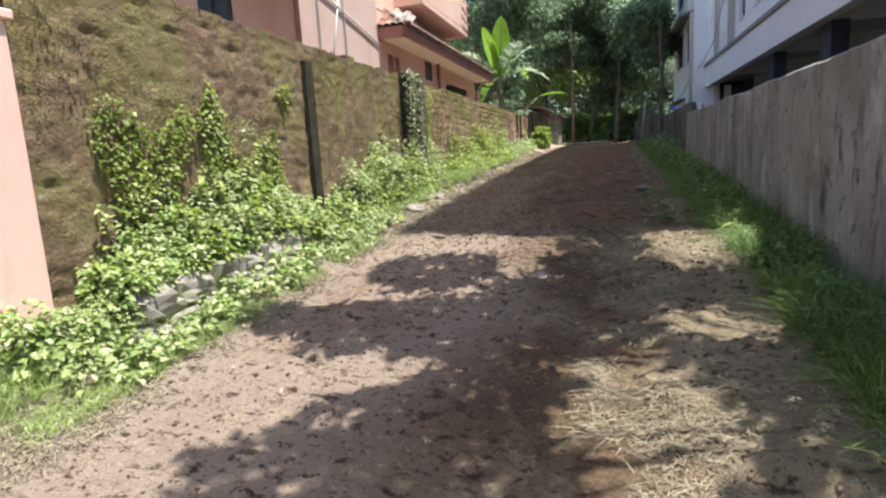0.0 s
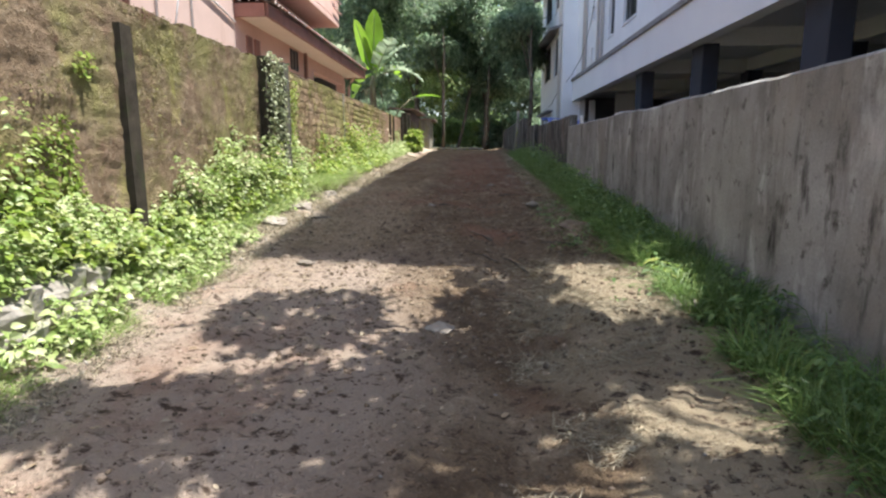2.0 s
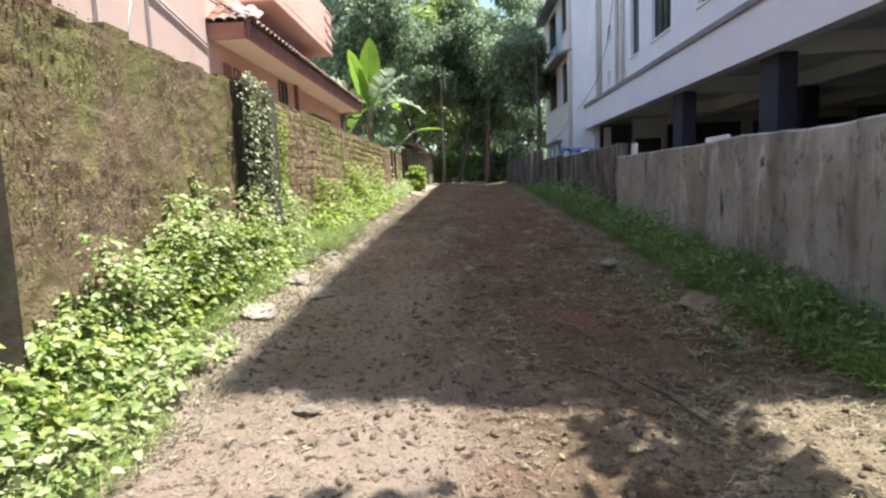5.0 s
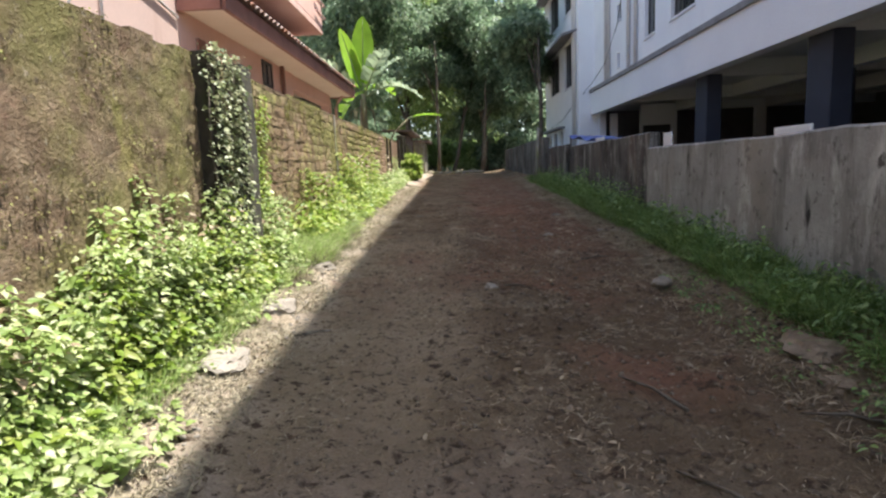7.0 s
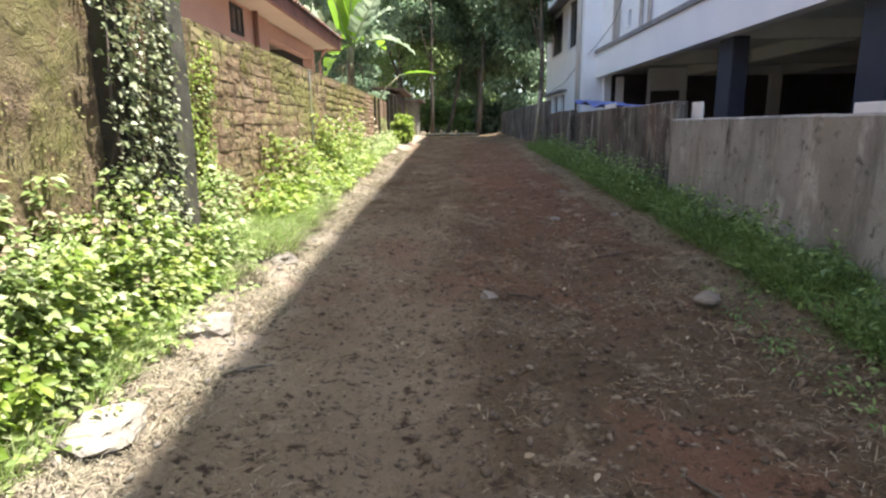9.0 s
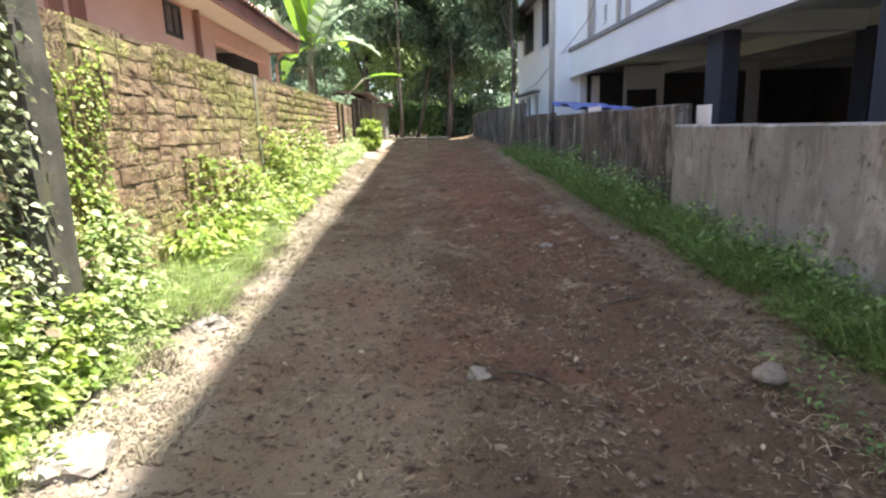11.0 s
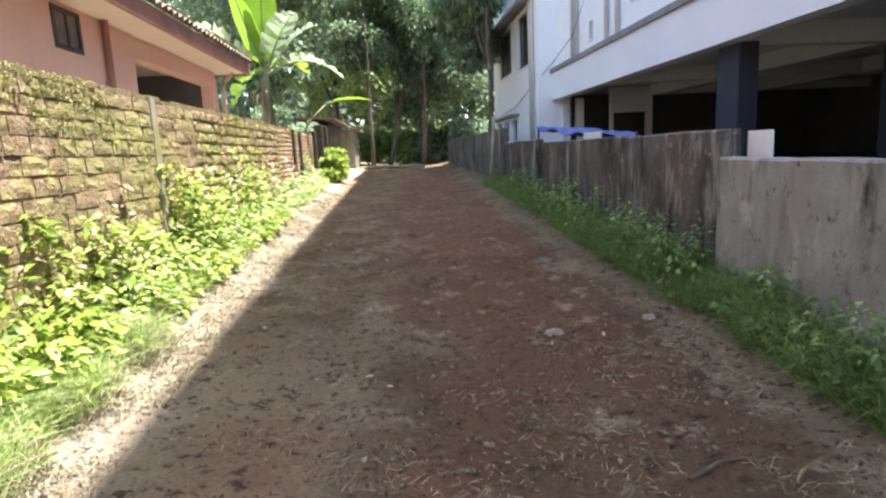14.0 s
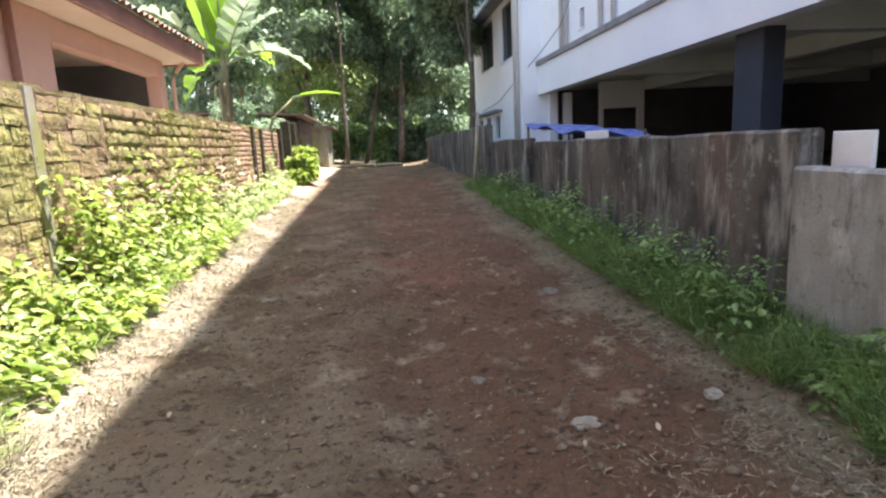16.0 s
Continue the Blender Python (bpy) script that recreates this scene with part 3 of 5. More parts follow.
# upper wall with window openings, made of strips round the holes
WX = BX + 0.14
TOP = 22.4
holes = [(15.1, 16.85, 5.3, 6.75), (18.5, 19.95, 5.3, 6.75), (21.1, 21.95, 5.28, 7.0), (24.3, 24.75, 6.4, 6.9), (24.45, 24.75, 4.95, 5.4),
         (8.2, 9.9, 5.3, 6.75), (11.4, 13.1, 5.3, 6.75)]
holes += [(a, b, c + 3.0 * k, d + 3.0 * k) for k in range(1, 6) for a, b, c, d in holes if c > 5]
cuts = sorted({B0, B1, *[h[0] for h in holes], *[h[1] for h in holes]})
strips = []
for a, b in zip(cuts, cuts[1:]):
    z = 4.5
    for h in sorted([h for h in holes if h[0] <= a + 1e-6 and h[1] >= b - 1e-6], key=lambda h: h[2]):
        strips.append((WX, WX + 0.22, a, b, z, h[2]))
        z = h[3]
    strips.append((WX, WX + 0.22, a, b, z, TOP))
part("wall", boxes(*strips), M_WHITE, bld)
part("side_wall", boxes((WX + 0.22, 15.0, B0 + 0.15, B0 + 0.35, 4.5, TOP)), M_WHITE, bld)
part("far_wall", boxes((14.8, 15.0, B0 + 0.2, B1, 4.5, TOP)), M_WHITE, bld)
part("roof", boxes((3.6, 15.3, B0 + 0.12, B1, TOP, TOP + 0.2)), M_LEDGE, bld)


def window(parent, x, y0, y1, z0, z1, panes=2, glass=M_GLASS):
    """A glazed window set into a wall that faces the lane."""
    w = part("window", boxes((x + 0.10, x + 0.15, y0, y0 + 0.06, z0, z1), (x + 0.10, x + 0.15, y1 - 0.06, y1, z0, z1),
                             (x + 0.10, x + 0.15, y0 + 0.06, y1 - 0.06, z0, z0 + 0.06), (x + 0.10, x + 0.15, y0 + 0.06, y1 - 0.06, z1 - 0.06, z1)), M_FRAME, parent)
    d = (y1 - y0 - 0.12) / panes
    for k in range(panes):
        a = y0 + 0.06 + k * d
        part("pane", boxes((x + 0.12, x + 0.13, a + 0.02, a + d - 0.02, z0 + 0.06, z1 - 0.06)), glass, w)
        if k:
            part("mullion", boxes((x + 0.09, x + 0.15, a - 0.025, a + 0.025, z0 + 0.06, z1 - 0.06)), M_FRAME, w)
    for k in range(1, max(2, int((y1 - y0) / 0.13))):
        yy = y0 + k * (y1 - y0) / max(2, int((y1 - y0) / 0.13))
        if y1 - y0 > 1.2 and z0 < 9:
            part("bar", boxes((x + 0.05, x + 0.06, yy - 0.006, yy + 0.006, z0, z1)), M_FRAME, w)
    part("sill", boxes((x - 0.04, x + 0.10, y0 - 0.05, y1 + 0.05, z0 - 0.05, z0 - 0.002)), M_BEAM, w)
    return w


for h in holes:
    window(bld, WX, *h, panes=3 if h[1] - h[0] > 1 else 1)
# rain pipes
for y in (22.6, 23.3, 25.6, 26.0):
    part("rain_pipe", tube([(WX - 0.07, y, 4.66), (WX - 0.07, y, TOP)], 0.055), M_PIPE, bld)
# far wing, projecting a little towards the lane
FX, F0, F1 = 3.55, 28.0, 36.2
fholes = [(29.2, 30.9, 5.0, 6.8), (32.2, 34.6, 5.1, 6.8), (29.2, 30.9, 8.0, 9.7), (32.2, 34.6, 8.0, 9.7), *[(a, b, z, z + 1.7) for z in (11.0, 14.0, 17.0) for a, b in ((29.2, 30.9), (32.2, 34.6))], (31.4, 32.1, 2.5, 3.3), (33.0, 33.8, 2.5, 3.3), (34.6, 35.4, 2.5, 3.3)]
cuts = sorted({F0 + 0.002, F1, *[h[0] for h in fholes], *[h[1] for h in fholes]})
strips = []
for a, b in zip(cuts, cuts[1:]):
    z = 1.0
    for h in sorted([h for h in fholes if h[0] <= a + 1e-6 and h[1] >= b - 1e-6], key=lambda h: h[2]):
        strips.append((FX, FX + 0.22, a, b, z, h[2]))
        z = h[3]
    strips.append((FX, FX + 0.22, a, b, z, TOP))
part("wing_wall", boxes(*strips), M_WHITE, bld)
part("wing_side", boxes((FX + 0.22, WX + 0.25, F0 + 0.002, F0 + 0.22, 1.0, TOP)), M_WHITE, bld)
part("wing_end", boxes((FX + 0.22, 15, F1 - 0.2, F1, 1.0, TOP)), M_WHITE, bld)
part("wing_roof", boxes((3.4, 15.3, F0 + 0.002, F1 + 0.2, TOP, TOP + 0.2)), M_LEDGE, bld)
for h in fholes:
    window(bld, FX, *h, panes=3 if h[1] - h[0] > 1 else 1)
for z in (6.95, 9.85):
    bm = boxes((FX - 0.6, FX - 0.002, 28.3, 36.0, z, z + 0.09))
    for v in bm.verts:
        if v.co.x < FX - 0.3:
            v.co.z -= 0.16
    part("sunshade", bm, M_LEDGE, bld, "sloping concrete sunshade")
bm = boxes((FX - 0.3, FX - 0.002, 30.9, 36.0, 3.4, 3.48))
part("sunshade", bm, M_LEDGE, bld)
for y in (28.4, 28.75):
    part("rain_pipe", tube([(FX - 0.07, y, 1.3), (FX - 0.07, y, TOP)], 0.055), M_PIPE, bld)
# loose cable looping down the wall
cable = thing("cable", "black service cable hanging along the white wall", "cable")
part("wire", tube([(4.06, 23.6, 7.6), (3.98, 24.2, 6.2), (3.93, 25.6, 5.2), (3.86, 27.4, 4.75), (3.46, 29.0, 4.1), (3.46, 31.0, 3.75), (3.46, 34.0, 3.6)], 0.012, 6), M_CABLE, cable)

# blue tarpaulin and white boards behind the wall
tarp = bmesh.new()
grid = [[tarp.verts.new((1.95 + 0.9 * u / 6, 18.4 + 3.4 * v / 12, 2.36 + 0.26 * (v / 12) + 0.05 * math.sin(v * 1.1 + u) - 0.03 * u / 6)) for u in range(7)] for v in range(13)]
for a, b in zip(grid, grid[1:]):
    for k in range(6):
        tarp.faces.new((a[k], a[k + 1], b[k + 1], b[k]))
ret = bmesh.ops.extrude_face_region(tarp, geom=tarp.faces[:])
bmesh.ops.translate(tarp, vec=(0, 0, -0.01), verts=[e for e in ret["geom"] if isinstance(e, bmesh.types.BMVert)])
shelter = thing("tarpaulin_shelter", "sagging blue tarpaulin stretched behind the boundary wall", "tarpaulin")
part("sheet", tarp, M_TARP, shelter)
for x, y in ((1.98, 18.45), (2.8, 18.45), (1.98, 21.7), (2.8, 21.7)):
    part("stake", tube([(x, y, 0.9), (x, y, 2.4 if y < 20 else 2.6)], 0.025, 6), M_BARK, shelter)
for y0, y1, z0, z1 in ((17.55, 18.3, 2.29, 2.40), (13.62, 13.93, 1.95, 2.27), (10.2, 10.8, 1.9, 2.14)):
    board = thing("white_board", "small blank white board set up behind the wall", "board", "boards behind the wall")
    part("panel", boxes((1.86, 1.89, y0, y1, z0, z1), bevel=0.004), M_BOARD, board)
    for y in (y0 + 0.08, y1 - 0.1):
        part("stake", boxes((1.892, 1.93, y, y + 0.03, 0.5, z1 - 0.04)), M_BARK, board)

# ---- pink house ----
HX = -5.25
house = thing("pink_house", "salmon-pink two-storey house with a tiled veranda roof", "house")
part("wall", boxes((HX - 0.2, HX, 9.5, 13.35, 1.0, 8.2)), M_PALEPINK, house, "sunlit pale pink wall")
# duller stretch: set back under an added slab that keeps the sun off
part("recessed_wall", boxes((-5.9, -5.7, -2.0, 7.5, 1.0, 8.2), (-5.9, -5.7, 8.4, 9.5, 1.0, 8.2), (-5.9, -5.7, 7.5, 8.4, 1.0, 3.3), (-5.9, -5.7, 7.5, 8.4, 4.8, 8.2)), M_PINK, house)
part("end_wall", boxes((-5.7, HX - 0.2, 9.5, 9.7, 1.0, 8.2)), M_PALEPINK, house)
part("overhang", boxes((-5.7, -4.75, -2.0, 9.5, 4.9, 5.05)), M_CREAM, house)
window(house, -5.9, 7.5, 8.4, 3.3, 4.8, 2)
for span in ((13.35, 16.95, 1.0, 5.0), (17.6, 19.2, 1.0, 5.0), (16.95, 17.6, 1.0, 3.72), (16.95, 17.6, 4.24, 5.0)):
    part("veranda_wall", boxes((HX - 0.2, HX, *span)), M_PINK, house)
# added wall; its dark tone stands for the dim greenery seen through here
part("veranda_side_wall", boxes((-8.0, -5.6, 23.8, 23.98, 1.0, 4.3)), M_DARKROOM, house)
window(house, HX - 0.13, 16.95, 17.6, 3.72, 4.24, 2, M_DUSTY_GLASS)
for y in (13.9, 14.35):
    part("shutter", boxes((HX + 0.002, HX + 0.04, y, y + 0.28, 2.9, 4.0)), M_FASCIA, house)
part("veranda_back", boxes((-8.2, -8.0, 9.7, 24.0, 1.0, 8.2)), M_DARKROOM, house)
part("veranda_beam", boxes((HX - 0.25, HX - 0.01, 19.2, 23.2, 3.95, 4.28), (HX - 0.25, HX - 0.01, 23.2, 23.5, 4.15, 4.28)), M_PINK, house)
part("veranda_column", boxes((HX - 0.26, HX + 0.02, 23.2, 23.5, 1.2, 4.15), bevel=0.01), M_PINK, house)
part("veranda_rail_wall", boxes((HX - 0.2, HX - 0.02, 19.2, 23.2, 1.0, 2.2)), M_PINK, house)
part("soffit", boxes((-8.0, -4.62, 13.5, 24.0, 4.30, 4.36)), M_CREAM, house, "cream veranda soffit")
part("fascia", boxes((-4.62, -4.56, 13.42, 24.06, 4.26, 4.52), (HX, -4.62, 13.36, 13.42, 4.26, 4.52), (-7.9, -4.62, 24.0, 24.06, 4.26, 4.52)), M_FASCIA, house, "brown painted fascia")
part("downpipe", tube([(HX + 0.06, 9.45, 2.0), (HX + 0.06, 9.45, 8.0)], 0.05), M_BROWNPIPE, house)
part("downpipe", tube([(HX + 0.06, 18.2, 2.0), (HX + 0.06, 18.2, 4.3)], 0.05), M_BROWNPIPE, house)
part("downpipe", tube([(-4.9, 23.75, 4.3), (-5.05, 23.7, 4.12), (-5.12, 23.62, 3.9), (-5.12, 23.6, 1.5)], 0.045), M_PINK, house)
for y in (10.3, 11.45):
    part("conduit", tube([(HX + 0.03, y, 3.0), (HX + 0.03, y, 6.6)], 0.02, 6), M_PIPE, house)
part("conduit", tube([(HX + 0.03, 10.0, 4.75), (HX + 0.03, 13.3, 4.15)], 0.02, 6), M_PIPE, house)
part("conduit", tube([(HX + 0.03, 10.7, 3.2), (HX + 0.03, 11.4, 5.1)], 0.015, 6), M_PIPE, house)
part("upper_wall", boxes((-5.6, -5.4, 13.352, 20.0, 5.0, 8.2), (-8.0, -5.6, 19.8, 20.0, 5.0, 8.2)), M_PINK, house)
part("balcony", boxes((-5.4, -4.6, 15.0, 20.0, 5.35, 5.5), (-4.72, -4.6, 15.0, 20.0, 5.5, 6.5), (-5.4, -4.72, 19.9, 20.0, 5.5, 6.5), (-5.4, -4.72, 15.0, 15.1, 5.5, 6.5), bevel=0.01), M_PINK, house, "salmon balcony box")
for z in (5.75, 6.05, 6.35):
    part("balcony_rail", tube([(-4.55, 19.2, z), (-4.52, 20.06, z), (-4.7, 20.06, z)], 0.022, 6), M_PINK, house)
part("house_roof", boxes((-12, -4.9, -2, 20.4, 8.2, 8.35)), M_LEDGE, house)
part("roof_deck", boxes((-8.0, HX, 13.36, 24.0, 4.95, 4.98)), M_FASCIA, house)

# tiled veranda roof: rows of curved tiles on the lane side and on the hipped end
tile_bm = bmesh.new()
prof = [(-0.11, 0.0), (-0.06, 0.045), (0.0, 0.06), (0.06, 0.045), (0.11, 0.0)]
top_v = [[tile_bm.verts.new((x, y, z + (0.02 if y < 0.1 else 0))) for x, z in prof] for y in (0.0, 0.36)]
low_v = [[tile_bm.verts.new((x, y, z - 0.015 + (0.02 if y < 0.1 else 0))) for x, z in prof] for y in (0.0, 0.36)]
for k in range(4):
    tile_bm.faces.new((top_v[0][k], top_v[0][k + 1], top_v[1][k + 1], top_v[1][k]))
    tile_bm.faces.new((low_v[0][k], low_v[1][k], low_v[1][k + 1], low_v[0][k + 1]))
    tile_bm.faces.new((low_v[0][k], low_v[0][k + 1], top_v[0][k + 1], top_v[0][k]))
tile_me = bpy.data.meshes.new("tile")
tile_bm.to_mesh(tile_me)
tile_bm.free()
tile_me.materials.append(M_TERRACOTTA)
pitch = math.atan2(0.5, 0.75)
roof = part("tiled_roof", boxes((-4.66, -4.6, 13.45, 24.05, 4.50, 4.53)), M_FASCIA, house)
for i in range(47):
    for j in range(3):
        t = new("tile", tile_me)
        t.parent = roof
        s = 0.29 * j
        if s * math.cos(pitch) > i * 0.225 + 0.2:
            continue
        t.matrix_basis = pose(-4.5 - s * math.cos(pitch), 13.5 + i * 0.225, 4.53 + s * math.sin(pitch), math.degrees(pitch), 0, 90)
for i in range(5):
    for j in range(3):
        s = 0.29 * j
        if (4 - i) * 0.18 + 0.1 < s * math.cos(pitch):
            continue
        t = new("tile", tile_me)
        t.parent = roof
        t.matrix_basis = pose(-5.2 + i * 0.18, 13.34 + s * math.cos(pitch), 4.53 + s * math.sin(pitch), math.degrees(pitch), 0, 0)
bm = bmesh.new()
q = [bm.verts.new(p) for p in ((-4.56, 13.42, 4.52), (-4.56, 24.05, 4.52), (-5.25, 24.05, 4.98), (-5.25, 14.1, 4.98), (-5.25, 13.42, 4.52))]
bm.faces.new(q[:4])
bm.faces.new((q[0], q[3], q[4]))
part("roof_board", bm, M_FASCIA, roof)
part("ridge", tube([(-4.55, 13.4, 4.58), (-4.9, 13.75, 4.82), (-5.22, 14.1, 5.04)], 0.07), M_TERRACOTTA, roof)

# ---- sheds and gate beyond the wall on the left ----
shed = thing("roadside_shed", "low dark brick shed with a rusty sheet roof", "shed")
part("wall", boxes((-6.5, -3.5, 29.6, 29.8, 1.2, 3.3), (-6.5, -6.3, 29.8, 35.0, 1.2, 3.3), (-3.7, -3.5, 29.8, 30.6, 1.2, 3.3), (-6.3, -3.5, 34.8, 35.0, 1.2, 3.3), (-3.7, -3.5, 33.4, 34.8, 1.2, 3.3)), M_SHED, shed)
bm = boxes((-6.8, -3.1, 29.2, 35.3, 3.45, 3.5))
for v in bm.verts:
    v.co.z += 0.2 * (-3.1 - v.co.x) / 3.7
part("sheet_roof", bm, M_SHED, shed, "rusty sheet roof")
part("lintel", boxes((-3.72, -3.48, 30.6, 33.4, 3.0, 3.4)), M_SHED, shed)
for y in (31.2, 32.0, 32.8):
    part("post", boxes((-3.56, -3.44, y, y + 0.12, 1.2, 3.0)), M_PALEPOST, shed)
hut = thing("plastered_hut", "pale plastered hut with small dark windows", "hut")
part("wall", boxes((-5.5, -3.0, 36.2, 36.4, 1.3, 3.3), (-3.2, -3.0, 36.4, 37.0, 1.3, 3.3), (-3.2, -3.0, 37.7, 39.5, 1.3, 3.3), (-3.2, -3.0, 37.0, 37.7, 1.3, 2.1), (-3.2, -3.0, 37.0, 37.7, 2.9, 3.3)), M_PALEPOST, hut)
part("roof", boxes((-5.7, -2.7, 36.0, 39.8, 3.3, 3.4)), M_SHED, hut)
window(hut, -3.2, 37.0, 37.7, 2.1, 2.9, 1)
for y in (27.4, 28.6):
    gp = thing("gate_post", "dark weathered post by the shed", "post", "posts by the shed")
    part("shaft", boxes((-3.6, -3.35, y, y + 0.22, 1.2, 3.2), bevel=0.015), M_POST, gp)


# ---- trees ----
def crown_arrays(clumps, count, length, squash=0.75):
    """Leaves spread through uneven clumps (x, y, z, r)."""
    vol = np.array([c[3] ** 2 for c in clumps])
    parts = []
    for (cx, cy, cz, r), share in zip(clumps, vol / vol.sum()):
        n = max(30, int(count * share))
        d = unit(rng.normal(size=(n, 3)))
        twig = np.array([0.55 + 0.6 * noise.noise(Vector(v) * 2.3 + Vector((cx, cy, cz))) for v in d])
        rad = r * np.clip(0.45 + 0.55 * rng.random(n) ** 0.5, 0, 1) * (0.7 + twig * 0.6)
        p = d * rad[:, None] * (1, 1, squash) + (cx, cy, cz)
        way = d * 0.5 + rng.normal(0, 0.6, (n, 3)) + (0, 0, -0.35)
        ln = length * rng.uniform(0.6, 1.4, n)
        parts.append(leaf_arrays(p, way, ln, ln * rng.uniform(0.2, 0.33, n), droop=0.2))
    return joined(*parts)


def tree(name, x, y, height, clumps, count, leaf, label, category="tree", material=None, lean=(0, 0), girth=0.2, limbs=5):
    z = float(land(x, y)) - 0.1
    t = thing(name, label, category)
    r = random.Random(int(x * 31 + y * 17))
    top = Vector((x + lean[0], y + lean[1], z + height))
    pts = [Vector((x, y, z)).lerp(top, k / 6) + Vector((r.uniform(-1, 1), r.uniform(-1, 1), 0)) * 0.05 * height * 0.2 * (0 < k < 6) for k in range(7)]
    part("trunk", tube(pts, [girth * (1.25 - 0.13 * k) for k in range(7)], 10), M_BARK, t)
    for k in range(min(limbs, len(clumps))):
        c = Vector(clumps[k][:3])
        s = pts[3 + k % 3]
        m = s.lerp(c, 0.5) + Vector((0, 0, 0.25))
        part("limb", tube([s, m, c], [girth * 0.5, girth * 0.33, girth * 0.15], 7), M_BARK, t)
    me = mesh_np("crown", *crown_arrays(clumps, count, leaf))
    obj("crown", me, material or M_TREE, t)
    return t


def clump_cloud(x, y, z, sx, sy, sz, n, r0, r1, seed):
    r = random.Random(seed)
    out = []
    while len(out) < n:
        a, b, c = (r.uniform(-1, 1) for _ in range(3))
        if a * a + b * b + c * c < 1:
            out.append((x + a * sx, y + b * sy, z + c * sz, r.uniform(r0, r1)))
    return out


tree("shade_tree", 0.5, 42.0, 6.0, clump_cloud(0.8, 41.8, 9.6, 2.9, 2.6, 5.8, 40, 0.8, 1.5, 1), 34000, 0.22, "tall dark-green shade tree over the end of the lane", girth=0.22)
tree("mango_tree", -6.2, 31.5, 5.0, clump_cloud(-6.0, 31.0, 9.0, 2.7, 2.8, 6.2, 42, 0.7, 1.3, 2), 30000, 0.20, "dense mango tree behind the banana plant", girth=0.22)
tree("mango_tree", -4.2, 41.0, 6.0, clump_cloud(-4.0, 41.0, 9.6, 2.7, 2.5, 7.0, 42, 0.8, 1.3, 3), 24000, 0.22, "light-green leafy tree beyond the shed", material=M_TREE_LIGHT, girth=0.18)
tree("slim_tree", -2.3, 38.5, 7.5, clump_cloud(-2.5, 39.5, 8.6, 1.4, 1.6, 2.2, 9, 0.5, 1.0, 4), 6000, 0.2, "slim pale-barked tree at the lane's edge", girth=0.09, limbs=3)
tree("slim_tree", -1.5, 41.0, 7.0, clump_cloud(-1.0, 42.0, 8.2, 1.8, 2.0, 2.2, 10, 0.6, 1.1, 5), 7000, 0.22, "slim leaning tree at the end of the lane", lean=(1.6, 0.5), girth=0.1, limbs=3)
tree("slim_tree", 0.3, 40.5, 6.0, clump_cloud(0.6, 43.0, 6.0, 1.8, 1.6, 1.8, 8, 0.6, 1.0, 6), 6000, 0.22, "slender tree in the shade at the lane's end", lean=(0.4, 0.2), girth=0.12, limbs=3)
tree("overhanging_tree", 2.4, 30.5, 6.5, clump_cloud(2.0, 33.0, 7.2, 0.9, 2.4, 1.6, 13, 0.5, 0.9, 7), 11000, 0.2, "feathery tree hanging over the white building's corner", girth=0.1, limbs=4)
for k in range(9):
    x = -18 + k * 3.7
    y = 50 + 5 * (k % 3)
    tree("woodland_tree", x, y, 7, clump_cloud(x, y, 10.0, 2.9, 2.4, 9.0, 32, 1.0, 1.8, 20 + k), 15000, 0.36, "tree in the wood beyond the lane", material=M_TREE_LIGHT if k % 2 else M_TREE, girth=0.2, limbs=4)
# a tree outside the lane whose crown throws the dappled shade on the near ground
shade_spots = [(-1.7, 5.3, 0.62), (-2.5, 3.9, 0.28), (-2.0, 3.95, 0.36), (-1.4, 4.0, 0.45), (-0.8, 4.1, 0.48), (-0.3, 4.3, 0.48), (-0.2, 6.3, 0.36), (-0.2, 5.5, 0.38), (-0.1, 4.8, 0.42),
               (0.5, 4.6, 0.48), (1.0, 4.6, 0.48), (-1.5, 2.1, 0.33), (-1.1, 2.5, 0.4), (-0.7, 2.9, 0.4), (-0.6, 2.2, 0.5), (-0.4, 3.0, 0.2), (0.6, 3.2, 0.24), (0.9, 2.8, 0.34), (0.85, 2.1, 0.34), (1.3, 2.7, 0.28), (-2.3, 3.85, 0.3), (-1.75, 3.6, 0.34), (-1.15, 3.65, 0.38), (-0.6, 3.65, 0.4), (-0.15, 3.85, 0.38),
               (0.15, 4.45, 0.36), (0.75, 4.7, 0.38), (1.2, 4.3, 0.3), (1.25, 3.5, 0.3), (0.85, 3.25, 0.26), (0.5, 3.5, 0.16), (1.1, 5.0, 0.2),
               (-0.5, 5.0, 0.34), (-0.45, 5.65, 0.24), (0.05, 5.2, 0.3), (0.0, 5.95, 0.26), (-0.85, 4.75, 0.22)]
branch_clumps = [(x + 0.285 * (6.9 + 0.3 * (k % 4)), y - 0.0325 * (6.9 + 0.3 * (k % 4)), 7.2 + 0.3 * (k % 4), r) for k, (x, y, r) in enumerate(shade_spots)]
tree("roadside_tree", 4.2, 2.6, 6.0, branch_clumps, 12000, 0.15, "broadleaf tree overhanging the lane behind the wall", girth=0.07, limbs=37)


def bush(x, y, r, h, n, leaf, material, label):
    b = thing("bush", label, "bush")
    z = float(land(x, y))
    me = mesh_np("foliage", *crown_arrays([(x + random.uniform(-r, r) * 0.6, y + random.uniform(-r, r) * 0.6, z + h * (0.15 + 0.7 * random.random()), r * random.uniform(0.4, 0.7)) for _ in range(7)], n, leaf))
    obj("foliage", me, material, b)
    for k in range(4):
        part("stem", tube([(x, y, z - 0.05), (x + random.uniform(-r, r) * 0.5, y + random.uniform(-r, r) * 0.5, z + h * 0.7)], [0.03, 0.012], 6), M_BARK, b)


